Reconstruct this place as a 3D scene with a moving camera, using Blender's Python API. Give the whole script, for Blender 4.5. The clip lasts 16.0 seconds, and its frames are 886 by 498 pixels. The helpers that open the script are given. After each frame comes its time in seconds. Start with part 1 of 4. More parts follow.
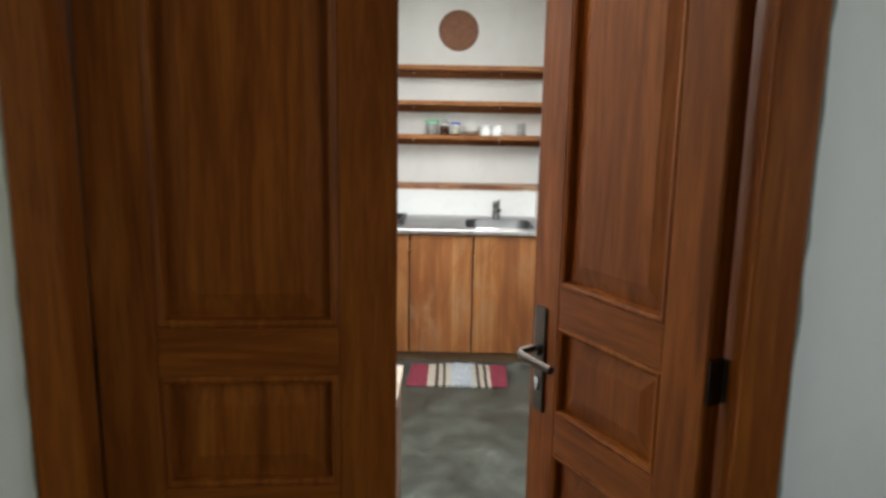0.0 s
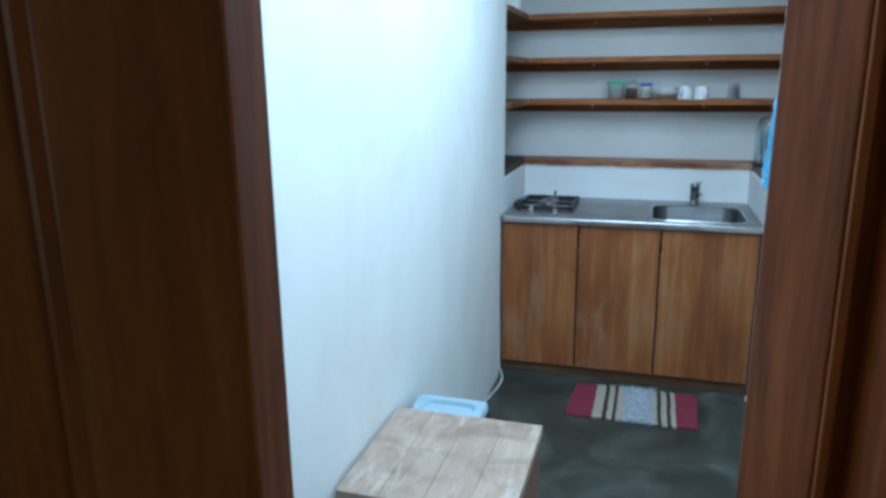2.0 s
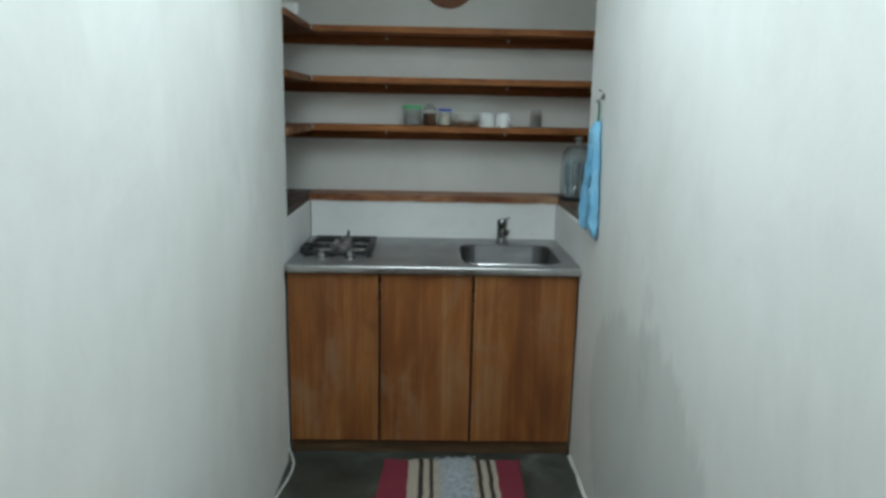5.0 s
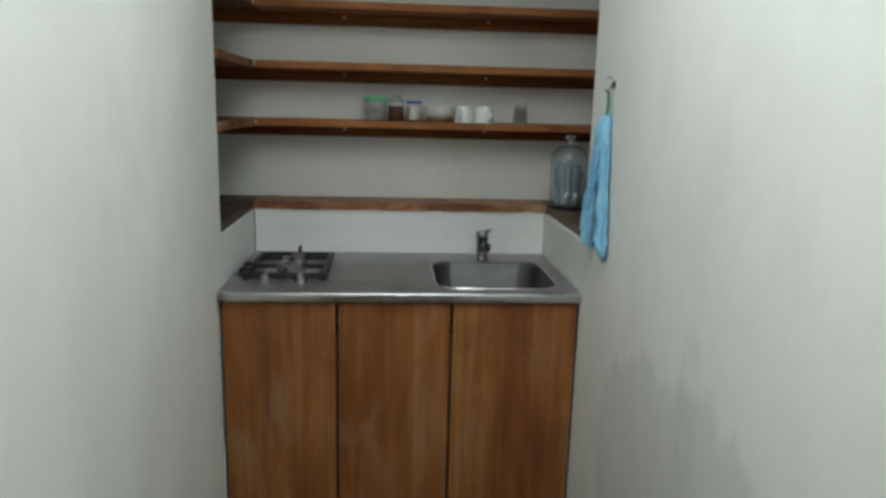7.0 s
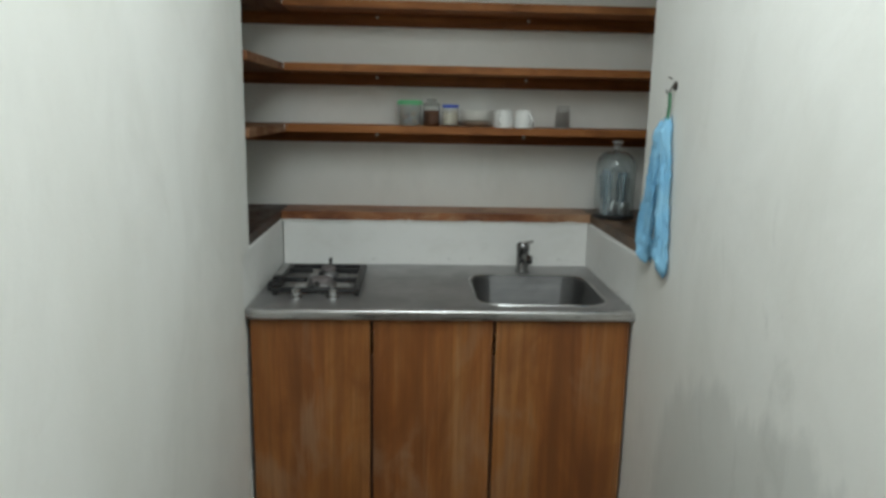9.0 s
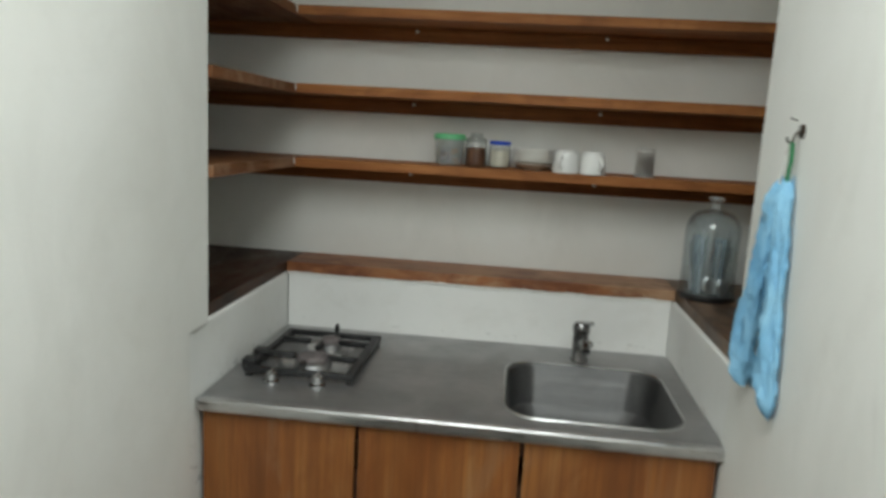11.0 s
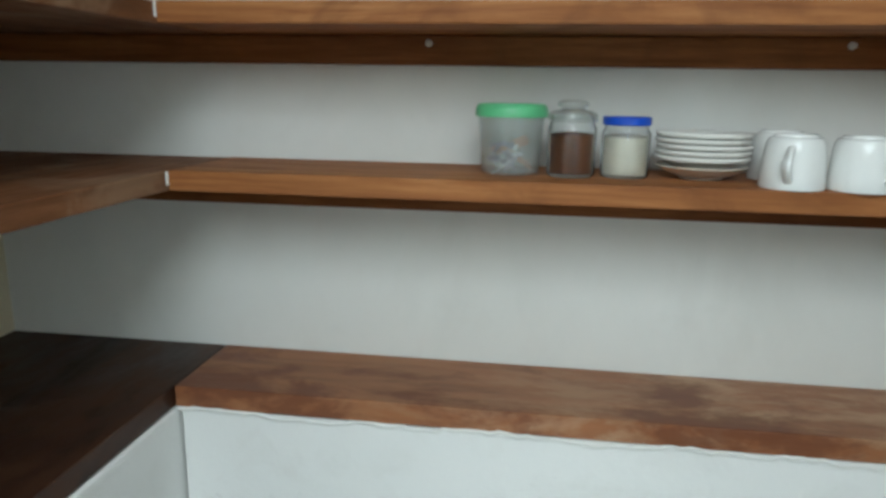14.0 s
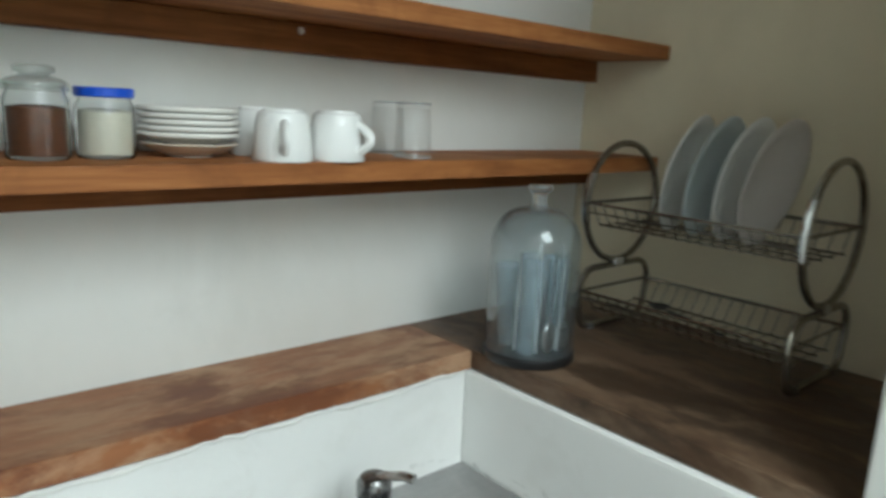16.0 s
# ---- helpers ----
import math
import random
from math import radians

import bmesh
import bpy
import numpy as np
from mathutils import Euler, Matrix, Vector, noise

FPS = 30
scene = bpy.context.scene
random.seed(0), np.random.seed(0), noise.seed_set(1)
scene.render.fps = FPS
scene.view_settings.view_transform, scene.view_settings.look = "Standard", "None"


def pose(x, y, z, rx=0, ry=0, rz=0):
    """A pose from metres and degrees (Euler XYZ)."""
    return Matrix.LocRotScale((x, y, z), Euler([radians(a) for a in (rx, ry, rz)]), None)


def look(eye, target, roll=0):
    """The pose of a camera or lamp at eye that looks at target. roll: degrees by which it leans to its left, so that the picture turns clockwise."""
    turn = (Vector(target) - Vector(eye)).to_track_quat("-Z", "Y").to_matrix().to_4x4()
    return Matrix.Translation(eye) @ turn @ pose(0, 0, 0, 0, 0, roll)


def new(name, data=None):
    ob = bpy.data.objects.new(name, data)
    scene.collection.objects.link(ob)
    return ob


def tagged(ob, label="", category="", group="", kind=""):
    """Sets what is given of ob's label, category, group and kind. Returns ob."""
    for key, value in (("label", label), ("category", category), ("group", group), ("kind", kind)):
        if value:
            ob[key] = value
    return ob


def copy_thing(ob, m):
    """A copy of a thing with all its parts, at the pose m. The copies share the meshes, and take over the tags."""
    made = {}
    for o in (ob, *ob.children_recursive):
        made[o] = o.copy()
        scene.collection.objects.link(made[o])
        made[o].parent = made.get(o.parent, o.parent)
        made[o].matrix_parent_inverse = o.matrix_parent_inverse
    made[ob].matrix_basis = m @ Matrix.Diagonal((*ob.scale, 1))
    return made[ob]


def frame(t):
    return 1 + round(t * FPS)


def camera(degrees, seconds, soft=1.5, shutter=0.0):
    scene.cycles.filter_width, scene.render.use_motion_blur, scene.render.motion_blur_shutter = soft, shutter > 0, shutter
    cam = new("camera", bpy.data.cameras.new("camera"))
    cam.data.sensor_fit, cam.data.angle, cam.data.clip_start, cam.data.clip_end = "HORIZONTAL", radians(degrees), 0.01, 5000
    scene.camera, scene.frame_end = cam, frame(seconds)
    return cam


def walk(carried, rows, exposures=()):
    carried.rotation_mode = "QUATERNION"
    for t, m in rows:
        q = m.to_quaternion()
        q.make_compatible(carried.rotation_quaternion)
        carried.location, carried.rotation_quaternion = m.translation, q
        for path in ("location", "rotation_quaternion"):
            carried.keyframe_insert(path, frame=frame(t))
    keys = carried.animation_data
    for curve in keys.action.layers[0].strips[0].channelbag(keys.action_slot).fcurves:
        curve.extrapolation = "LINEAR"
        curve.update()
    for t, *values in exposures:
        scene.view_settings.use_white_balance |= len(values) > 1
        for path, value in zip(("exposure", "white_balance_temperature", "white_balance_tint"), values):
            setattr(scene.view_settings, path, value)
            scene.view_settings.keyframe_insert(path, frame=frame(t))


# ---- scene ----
cam = camera(64.8, 16.0, soft=3.2, shutter=0.4)

PATH = [
    (0, (0.006, -4.266, 1.53), (-0.007, -2.299, 1.166), 1.0),
    (0.5, (0.005, -3.955, 1.53), (-0.05, -1.99, 1.166), 0.4),
    (1, (0.054, -3.704, 1.535), (-0.262, -1.78, 1.117), 0.5),
    (1.5, (0.097, -3.535, 1.545), (-0.373, -1.653, 1.065), 0.1),
    (2, (0.094, -3.471, 1.55), (-0.461, -1.608, 1.075), -0.5),
    (2.5, (0.085, -3.406, 1.524), (-0.342, -1.509, 1.057), 0.2),
    (3, (0.048, -3.287, 1.541), (-0.089, -1.339, 1.107), 1.4),
    (3.5, (0.072, -3.177, 1.524), (0.07, -1.223, 1.097), 1.8),
    (4, (0.118, -3.048, 1.533), (0.047, -1.091, 1.129), 1.7),
    (4.6, (0.02, -2.95, 1.53), (0.02, -0.992, 1.128), 1.4),
    (5.5, (-0.045, -2.73, 1.52), (0.02, -0.762, 1.118), 1.0),
    (6.5, (-0.057, -2.5, 1.509), (0.034, -0.543, 1.105), 0.9),
    (7, (-0.05, -2.322, 1.502), (0.101, -0.37, 1.096), 1.5),
    (7.5, (-0.052, -2.181, 1.505), (0.103, -0.224, 1.124), 1.9),
    (8, (-0.161, -2.172, 1.497), (-0.015, -0.22, 1.085), 1.5),
    (10.5, (0.05, -1.87, 1.515), (-0.02, 0.097, 1.162), 2.5),
    (11, (0.112, -1.551, 1.539), (-0.087, 0.41, 1.203), 3.2),
    (11.5, (0.202, -1.244, 1.562), (-0.23, 0.686, 1.268), 3.2),
    (12, (0.189, -0.969, 1.533), (-0.247, 0.962, 1.244), 1.5),
    (12.5, (0.127, -0.731, 1.537), (-0.304, 1.197, 1.225), -1.4),
    (13, (0.091, -0.485, 1.538), (-0.4, 1.435, 1.269), 0.4),
    (13.5, (0.023, -0.319, 1.546), (-0.404, 1.608, 1.227), 1.3),
    (14, (-0.07, -0.296, 1.547), (-0.341, 1.634, 1.101), 0.9),
    (14.5, (-0.129, -0.303, 1.497), (0.004, 1.651, 1.091), 2.4),
    (15, (-0.173, -0.191, 1.521), (0.611, 1.616, 1.174), 3.1),
    (15.5, (-0.17, -0.146, 1.502), (0.91, 1.498, 1.14), 3.6),
    (16, (-0.215, -0.194, 1.509), (1.085, 1.273, 1.113), 2.9),
]
EXPOSURES = [(0, 0.9, 6600, 10), (0.5, 0.6, 6600, 10), (1, 0.55, 6000, 3), (1.5, 0.35, 5400, 2), (2, 0.0, 4700, -2), (2.5, -0.25, 4600, -1), (3, -0.6, 5200, -2), (3.5, -0.5, 5600, -2), (4.2, -0.5, 5700, -2),
             (6.5, -0.68, 6450, 2), (8, -0.56, 6500, 3), (10.5, -0.32, 6600, 4), (11.5, -0.08, 6900, 5), (12.5, 0.2, 7200, 6), (13, 0.3, 7100, 6), (13.5, 0.35, 6200, 3), (14.5, 0.3, 6000, 0), (16, 0.52, 6150, 0)]
walk(cam, [(t, look(eye, target, roll)) for t, eye, target, roll in PATH], EXPOSURES)

# ---- light ----
world = bpy.data.worlds.new("sky")
scene.world = world
world.use_nodes = True
sky = world.node_tree.nodes.new("ShaderNodeTexSky")
sky.sky_type, sky.sun_disc, sky.sun_elevation, sky.sun_rotation = "NISHITA", False, radians(50), radians(200)
world.node_tree.links.new(sky.outputs[0], world.node_tree.nodes["Background"].inputs[0])
world.node_tree.nodes["Background"].inputs[1].default_value = 0.1


def area(name, eye, target, sx, sy, power, colour):
    d = bpy.data.lights.new(name, "AREA")
    d.shape, d.size, d.size_y, d.energy, d.color = "RECTANGLE", sx, sy, power, colour
    ob = new(name, d)
    ob.matrix_world = look(eye, target)
    return ob


area("skylight_daylight", (0, -1.65, 2.56), (0, -1.649, 0), 0.88, 2.1, 43, (0.93, 0.98, 1.0))
area("side_window_daylight", (1.56, -4.45, 1.6), (0, -4.45, 1.6), 1.0, 1.1, 5.0, (0.86, 0.94, 1.0))
area("left_window_daylight", (-2.53, -4.2, 1.6), (0, -4.2, 1.6), 1.0, 1.1, 5.2, (0.98, 1.0, 0.78))


# ---- materials ----
class Mat:
    """A small builder for node materials."""

    def __init__(self, name, rough=0.6, metal=0.0):
        self.m = bpy.data.materials.new(name)
        self.m.use_nodes = True
        self.t = self.m.node_tree
        self.b = self.t.nodes["Principled BSDF"]
        self.b.inputs["Roughness"].default_value = rough
        self.b.inputs["Metallic"].default_value = metal
        self.co = self.n("ShaderNodeTexCoord").outputs["Object"]

    def n(self, kind):
        return self.t.nodes.new(kind)

    def put(self, socket, value):
        if isinstance(value, bpy.types.NodeSocket):
            self.t.links.new(value, socket)
        elif isinstance(value, (tuple, list)) and len(value) == 3 and socket.type == "RGBA":
            socket.default_value = (*value, 1)
        else:
            socket.default_value = value

    def scaled(self, sx, sy, sz, shift=True, co=None):
        mp = self.n("ShaderNodeMapping")
        self.put(mp.inputs[0], co or self.co)
        mp.inputs["Scale"].default_value = (sx, sy, sz)
        if shift:
            rnd = self.n("ShaderNodeObjectInfo").outputs["Random"]
            mul = self.n("ShaderNodeVectorMath")
            mul.operation = "SCALE"
            mul.inputs[0].default_value = (31, 17, 23)
            self.put(mul.inputs["Scale"], rnd)
            self.put(mp.inputs["Location"], mul.outputs[0])
        return mp.outputs[0]

    def noise(self, co, scale=5.0, detail=5.0, rough=0.55, dist=0.0):
        x = self.n("ShaderNodeTexNoise")
        self.put(x.inputs["Vector"], co)
        for k, v in (("Scale", scale), ("Detail", detail), ("Roughness", rough), ("Distortion", dist)):
            x.inputs[k].default_value = v
        return x.outputs[0]

    def ramp(self, fac, stops, constant=False):
        x = self.n("ShaderNodeValToRGB")
        self.put(x.inputs[0], fac)
        e = x.color_ramp.elements
        if constant:
            x.color_ramp.interpolation = "CONSTANT"
        while len(e) < len(stops):
            e.new(0.5)
        for el, (p, c) in zip(e, stops):
            el.position = p
            el.color = (*c, 1) if isinstance(c, tuple) else (c, c, c, 1)
        return x.outputs[0]

    def mix(self, fac, a, b, mode="MIX"):
        x = self.n("ShaderNodeMix")
        x.data_type, x.blend_type = "RGBA", mode
        self.put(x.inputs[0], fac)
        self.put(x.inputs[6], a)
        self.put(x.inputs[7], b)
        return x.outputs[2]

    def math(self, op, a, b=0.0):
        x = self.n("ShaderNodeMath")
        x.operation = op
        self.put(x.inputs[0], a)
        self.put(x.inputs[1], b)
        return x.outputs[0]

    def out(self, name, value):
        self.put(self.b.inputs[name], value)

    def bump(self, height, strength=0.2, dist=0.01):
        x = self.n("ShaderNodeBump")
        x.inputs["Strength"].default_value = strength
        x.inputs["Distance"].default_value = dist
        self.put(x.inputs["Height"], height)
        self.put(self.b.inputs["Normal"], x.outputs[0])


def plaster(name, base, dirt, stain=None):
    a = Mat(name, 0.75)
    big = a.noise(a.scaled(1, 1, 0.6, False), 1.6, 6, 0.6)
    fine = a.noise(a.co, 42, 5, 0.6)
    mid = a.noise(a.co, 9, 6, 0.65, 0.4)
    col = a.mix(a.ramp(big, [(0.42, 0.0), (0.72, 0.55)]), base, dirt)
    col = a.mix(a.ramp(mid, [(0.6, 0.0), (0.78, 0.25)]), col, dirt)
    if stain:
        # damp, rubbed patch low on the wall, with drips running down from it
        xyz = a.n("ShaderNodeSeparateXYZ")
        a.put(xyz.inputs[0], a.co)
        cy, cz, ry, rz = stain
        dy = a.math("DIVIDE", a.math("SUBTRACT", xyz.outputs[1], cy), ry)
        dz = a.math("DIVIDE", a.math("SUBTRACT", xyz.outputs[2], cz), rz)
        d = a.math("ADD", a.math("MULTIPLY", dy, dy), a.math("MULTIPLY", dz, dz))
        wob = a.noise(a.scaled(1, 3.6, 1.1, False), 1.3, 7, 0.66, 0.9)
        d = a.math("ADD", d, a.math("MULTIPLY", a.math("SUBTRACT", wob, 0.5), 1.5))
        col = a.mix(a.ramp(d, [(0.0, 0.36), (0.80, 0.30), (0.92, 0.12), (1.35, 0.0)]), col, (0.40, 0.41, 0.39))
        run = a.ramp(a.noise(a.scaled(1, 5, 1.6, False), 1.6, 6, 0.65, 0.9), [(0.56, 0.0), (0.70, 0.32)])
        high = a.ramp(a.math("ADD", a.math("MULTIPLY", dy, dy), a.math("POWER", a.math("ABSOLUTE", a.math("SUBTRACT", dz, 1.1)), 2.0)), [(0.3, 1.0), (0.9, 0.0)])
        col = a.mix(a.math("MULTIPLY", run, high), col, (0.42, 0.42, 0.39))
    smear = a.noise(a.scaled(1, 1, 0.7, False), 2.6, 6, 0.62, 1.2)
    col = a.mix(a.ramp(smear, [(0.48, 0.0), (0.75, 0.22)]), col, tuple(c * 0.78 for c in dirt))
    a.out("Base Color", col)
    wave = a.noise(a.co, 3.2, 3, 0.5)
    a.bump(a.math("ADD", a.math("ADD", a.math("MULTIPLY", mid, 0.55), a.math("MULTIPLY", fine, 0.3)), a.math("MULTIPLY", wave, 0.9)), 0.27, 0.008)
    return a.m


def timber(name, dark, mid, light, along=0, rough=0.45, stretch=14.0, blotch=0.0, spots=(0.1, 0.1, 0.1), sheen=0.5):
    """Wood with its grain along one axis."""
    a = Mat(name, rough)
    a.out("Specular IOR Level", sheen)
    s = [stretch] * 3
    s[along] = 1.0
    co = a.scaled(*s)
    g = a.noise(co, 2.0, 7, 0.62, 0.8)
    f = a.noise(co, 9.0, 4, 0.6, 0.2)
    b = a.noise(a.scaled(1, 1, 1), 2.3, 4, 0.5)
    col = a.ramp(g, [(0.3, dark), (0.5, mid), (0.72, light)])
    col = a.mix(a.ramp(f, [(0.35, 0.45), (0.6, 0.0)]), col, dark)
    col = a.mix(a.ramp(b, [(0.4, 0.0), (0.7, 0.35)]), col, dark)
    if blotch:
        w = a.noise(a.scaled(1, 1, 1), 7, 6, 0.65, 0.7)
        col = a.mix(a.ramp(w, [(0.5, 0.0), (0.66, blotch)]), col, spots)
    a.out("Base Color", col)
    a.out("Roughness", a.ramp(f, [(0.3, rough + 0.12), (0.7, rough - 0.08)]))
    a.bump(a.math("ADD", g, f), 0.12, 0.003)
    return a.m


def plain(name, colour, rough=0.5, metal=0.0, vary=0.12, scale=25.0, bump=0.05):
    a = Mat(name, rough, metal)
    x = a.noise(a.scaled(1, 1, 1), scale, 5, 0.6)
    a.out("Base Color", a.mix(a.ramp(x, [(0.35, 0.0), (0.7, 1.0)]), colour, tuple(c * (1 - vary) for c in colour)))
    if bump:
        a.bump(x, bump, 0.002)
    return a.m


def clear(name, colour, rough=0.05, alpha_mix=0.0, ior=1.33):
    a = Mat(name, rough)
    a.out("Base Color", colour)
    a.out("Transmission Weight", 1.0)
    a.b.inputs["IOR"].default_value = ior
    if alpha_mix:
        s = a.noise(a.co, 14, 4, 0.6)
        a.out("Roughness", a.ramp(s, [(0.3, rough), (0.7, rough + 0.2)]))
    return a.m


def sheer(name, tint, haze, milk=0.0, gloss=0.06, edge_gloss=0.6):
    """Thin clear glass or plastic: see-through, a little milky, glossy at its edges."""
    a = Mat(name, 0.35)
    s = a.noise(a.co, 14, 4, 0.6)
    a.out("Base Color", haze)
    clear_part = a.n("ShaderNodeBsdfTransparent")
    a.put(clear_part.inputs["Color"], tint)
    shine = a.n("ShaderNodeBsdfGlossy")
    shine.inputs["Roughness"].default_value = gloss
    body = a.n("ShaderNodeMixShader")
    a.put(body.inputs[0], a.ramp(s, [(0.3, milk * 0.7), (0.7, milk * 1.3)]))
    a.put(body.inputs[1], clear_part.outputs[0])
    a.put(body.inputs[2], a.b.outputs[0])
    edge = a.n("ShaderNodeLayerWeight")
    rim = a.math("ADD", a.math("MULTIPLY", a.math("POWER", edge.outputs["Facing"], 2.6), edge_gloss), 0.04 * edge_gloss / 0.6)
    whole = a.n("ShaderNodeMixShader")
    a.put(whole.inputs[0], rim)
    a.put(whole.inputs[1], body.outputs[0])
    a.put(whole.inputs[2], shine.outputs[0])
    a.put(a.t.nodes["Material Output"].inputs["Surface"], whole.outputs[0])
    return a.m


M_WALL = plaster("white_plaster", (0.80, 0.80, 0.77), (0.66, 0.65, 0.60))
M_WALL_R = plaster("white_plaster_stained", (0.80, 0.80, 0.77), (0.66, 0.65, 0.60), stain=(-0.88, 0.45, 0.66, 0.46))
M_NICHE = plaster("cream_plaster", (0.72, 0.645, 0.48), (0.58, 0.51, 0.37))
M_CEIL = plaster("ceiling_paint", (0.78, 0.78, 0.75), (0.70, 0.69, 0.65))
M_DOOR = timber("varnished_door_wood", (0.120, 0.031, 0.004), (0.245, 0.066, 0.009), (0.33, 0.105, 0.015), 2, 0.42, sheen=0.12)
M_DOOR_X = timber("varnished_rail_wood", (0.120, 0.031, 0.004), (0.245, 0.066, 0.009), (0.33, 0.105, 0.015), 0, 0.42, sheen=0.12)
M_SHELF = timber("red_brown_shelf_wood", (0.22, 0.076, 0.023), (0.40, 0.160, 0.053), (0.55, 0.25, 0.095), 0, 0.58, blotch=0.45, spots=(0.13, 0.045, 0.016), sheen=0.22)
# Side boards: blotched wood, also coloured darker for the dim left of the niche.
M_SHELF_Y = timber("red_brown_shaded_side_wood", (0.11, 0.042, 0.016), (0.21, 0.085, 0.034), (0.30, 0.14, 0.062), 1, 0.6, blotch=0.55, spots=(0.33, 0.21, 0.13), sheen=0.22)
# Shelf wood darkened for the battens: shade under the boards as colour.
M_BATTEN = timber("shaded_batten_wood", (0.12, 0.038, 0.010), (0.24, 0.088, 0.026), (0.34, 0.14, 0.046), 0, 0.62, blotch=0.3, spots=(0.08, 0.026, 0.009), sheen=0.2)


def ledge_wood(name, along, base, worn, stain):
    """Old varnished board, rubbed pale in patches, with dark stains and scratches."""
    a = Mat(name, 0.5)
    a.out("Specular IOR Level", 0.3)
    s = [11.0] * 3
    s[along] = 1.2
    g = a.noise(a.scaled(*s), 2.0, 6, 0.6, 0.9)
    w = [2.4] * 3
    w[along] = 1.2
    big = a.noise(a.scaled(*w), 3.2, 7, 0.66, 0.4)
    w[along] = 0.9
    rub = a.noise(a.scaled(*w), 6.5, 8, 0.74, 0.3)
    col = a.ramp(g, [(0.3, tuple(c * 0.72 for c in base)), (0.5, base), (0.72, tuple(c * 1.22 for c in base))])
    wear = a.ramp(rub, [(0.42, 0.0), (0.58, 0.85)])
    if along == 0:
        # the varnish has gone furthest beside the sink
        xyz = a.n("ShaderNodeSeparateXYZ")
        a.put(xyz.inputs[0], a.co)
        wear = a.math("MULTIPLY", wear, a.ramp(a.math("ADD", xyz.outputs[0], 0.5), [(0.1, 0.15), (0.7, 1.0)]))
    col = a.mix(wear, col, worn)
    col = a.mix(a.ramp(big, [(0.50, 0.0), (0.60, 0.75)]), col, stain)
    a.out("Base Color", col)
    a.out("Roughness", a.ramp(rub, [(0.35, 0.34), (0.65, 0.6)]))
    a.bump(a.math("ADD", g, rub), 0.15, 0.004)
    return a.m


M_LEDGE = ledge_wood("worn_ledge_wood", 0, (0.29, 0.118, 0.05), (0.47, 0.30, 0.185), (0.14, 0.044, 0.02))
# Left board: stained wood, its colour lowered further for the falloff of light.
M_LEDGE_L = ledge_wood("shaded_stained_ledge_wood", 1, (0.030, 0.011, 0.006), (0.060, 0.025, 0.012), (0.010, 0.005, 0.003))
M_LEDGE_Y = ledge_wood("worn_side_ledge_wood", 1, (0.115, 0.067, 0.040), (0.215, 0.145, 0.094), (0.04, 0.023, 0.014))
M_CABDARK = timber("dark_carcass_wood", (0.045, 0.02, 0.01), (0.08, 0.035, 0.017), (0.12, 0.055, 0.028), 0, 0.6)



def veneer():
    """Teak veneer: broad figure, worn pale streaks and dark water marks."""
    a = Mat("teak_veneer", 0.5)
    co = a.scaled(5.5, 5.5, 0.6)
    g = a.noise(co, 1.6, 5, 0.5, 1.0)
    f = a.noise(a.scaled(60, 60, 2.0), 2.0, 4, 0.6)
    w = a.noise(a.scaled(3.2, 3.2, 1.5), 1.5, 6, 0.62, 0.8)
    col = a.ramp(g, [(0.28, (0.16, 0.052, 0.014)), (0.45, (0.285, 0.098, 0.022)), (0.58, (0.345, 0.135, 0.034)), (0.75, (0.38, 0.19, 0.075))])
    streak = a.noise(a.scaled(22, 22, 0.7), 1.5, 6, 0.7, 0.4)
    col = a.mix(a.ramp(streak, [(0.42, 0.45), (0.55, 0.0)]), col, (0.15, 0.055, 0.018))
    col = a.mix(a.ramp(streak, [(0.56, 0.0), (0.72, 0.5)]), col, (0.40, 0.22, 0.10))
    col = a.mix(a.ramp(w, [(0.5, 0.0), (0.66, 0.6)]), col, (0.17, 0.050, 0.012))
    col = a.mix(a.ramp(w, [(0.34, 0.5), (0.47, 0.0)]), col, (0.32, 0.185, 0.10))
    col = a.mix(a.ramp(f, [(0.4, 0.2), (0.6, 0.0)]), col, (0.13, 0.044, 0.012))
    a.out("Base Color", col)
    a.out("Roughness", a.ramp(w, [(0.3, 0.6), (0.7, 0.42)]))
    a.bump(f, 0.1, 0.002)
    return a.m


M_CAB = veneer()
M_PLINTH = timber("worn_plinth_wood", (0.06, 0.030, 0.012), (0.12, 0.066, 0.028), (0.19, 0.115, 0.055), 0, 0.65, blotch=0.5, spots=(0.05, 0.035, 0.02))


def splash_plaster():
    a = Mat("splashback_plaster", 0.65)
    mid = a.noise(a.co, 9, 6, 0.65, 0.4)
    fine = a.noise(a.co, 60, 5, 0.6)
    col = a.mix(a.ramp(mid, [(0.5, 0.0), (0.75, 0.4)]), (0.80, 0.80, 0.78), (0.66, 0.65, 0.61))
    # black mould specks just above the worktop joint
    xyz = a.n("ShaderNodeSeparateXYZ")
    a.put(xyz.inputs[0], a.co)
    low = a.ramp(a.math("DIVIDE", a.math("SUBTRACT", xyz.outputs[2], 0.86), 0.05), [(0.05, 1.0), (0.9, 0.0)])
    speck = a.ramp(a.noise(a.scaled(14, 14, 30, False), 1.6, 6, 0.7, 0.5), [(0.60, 0.0), (0.70, 0.9)])
    col = a.mix(a.math("MULTIPLY", low, speck), col, (0.14, 0.13, 0.11))
    a.out("Base Color", col)
    a.bump(a.math("ADD", mid, a.math("MULTIPLY", fine, 0.3)), 0.3, 0.006)
    return a.m


M_SPLASH = splash_plaster()


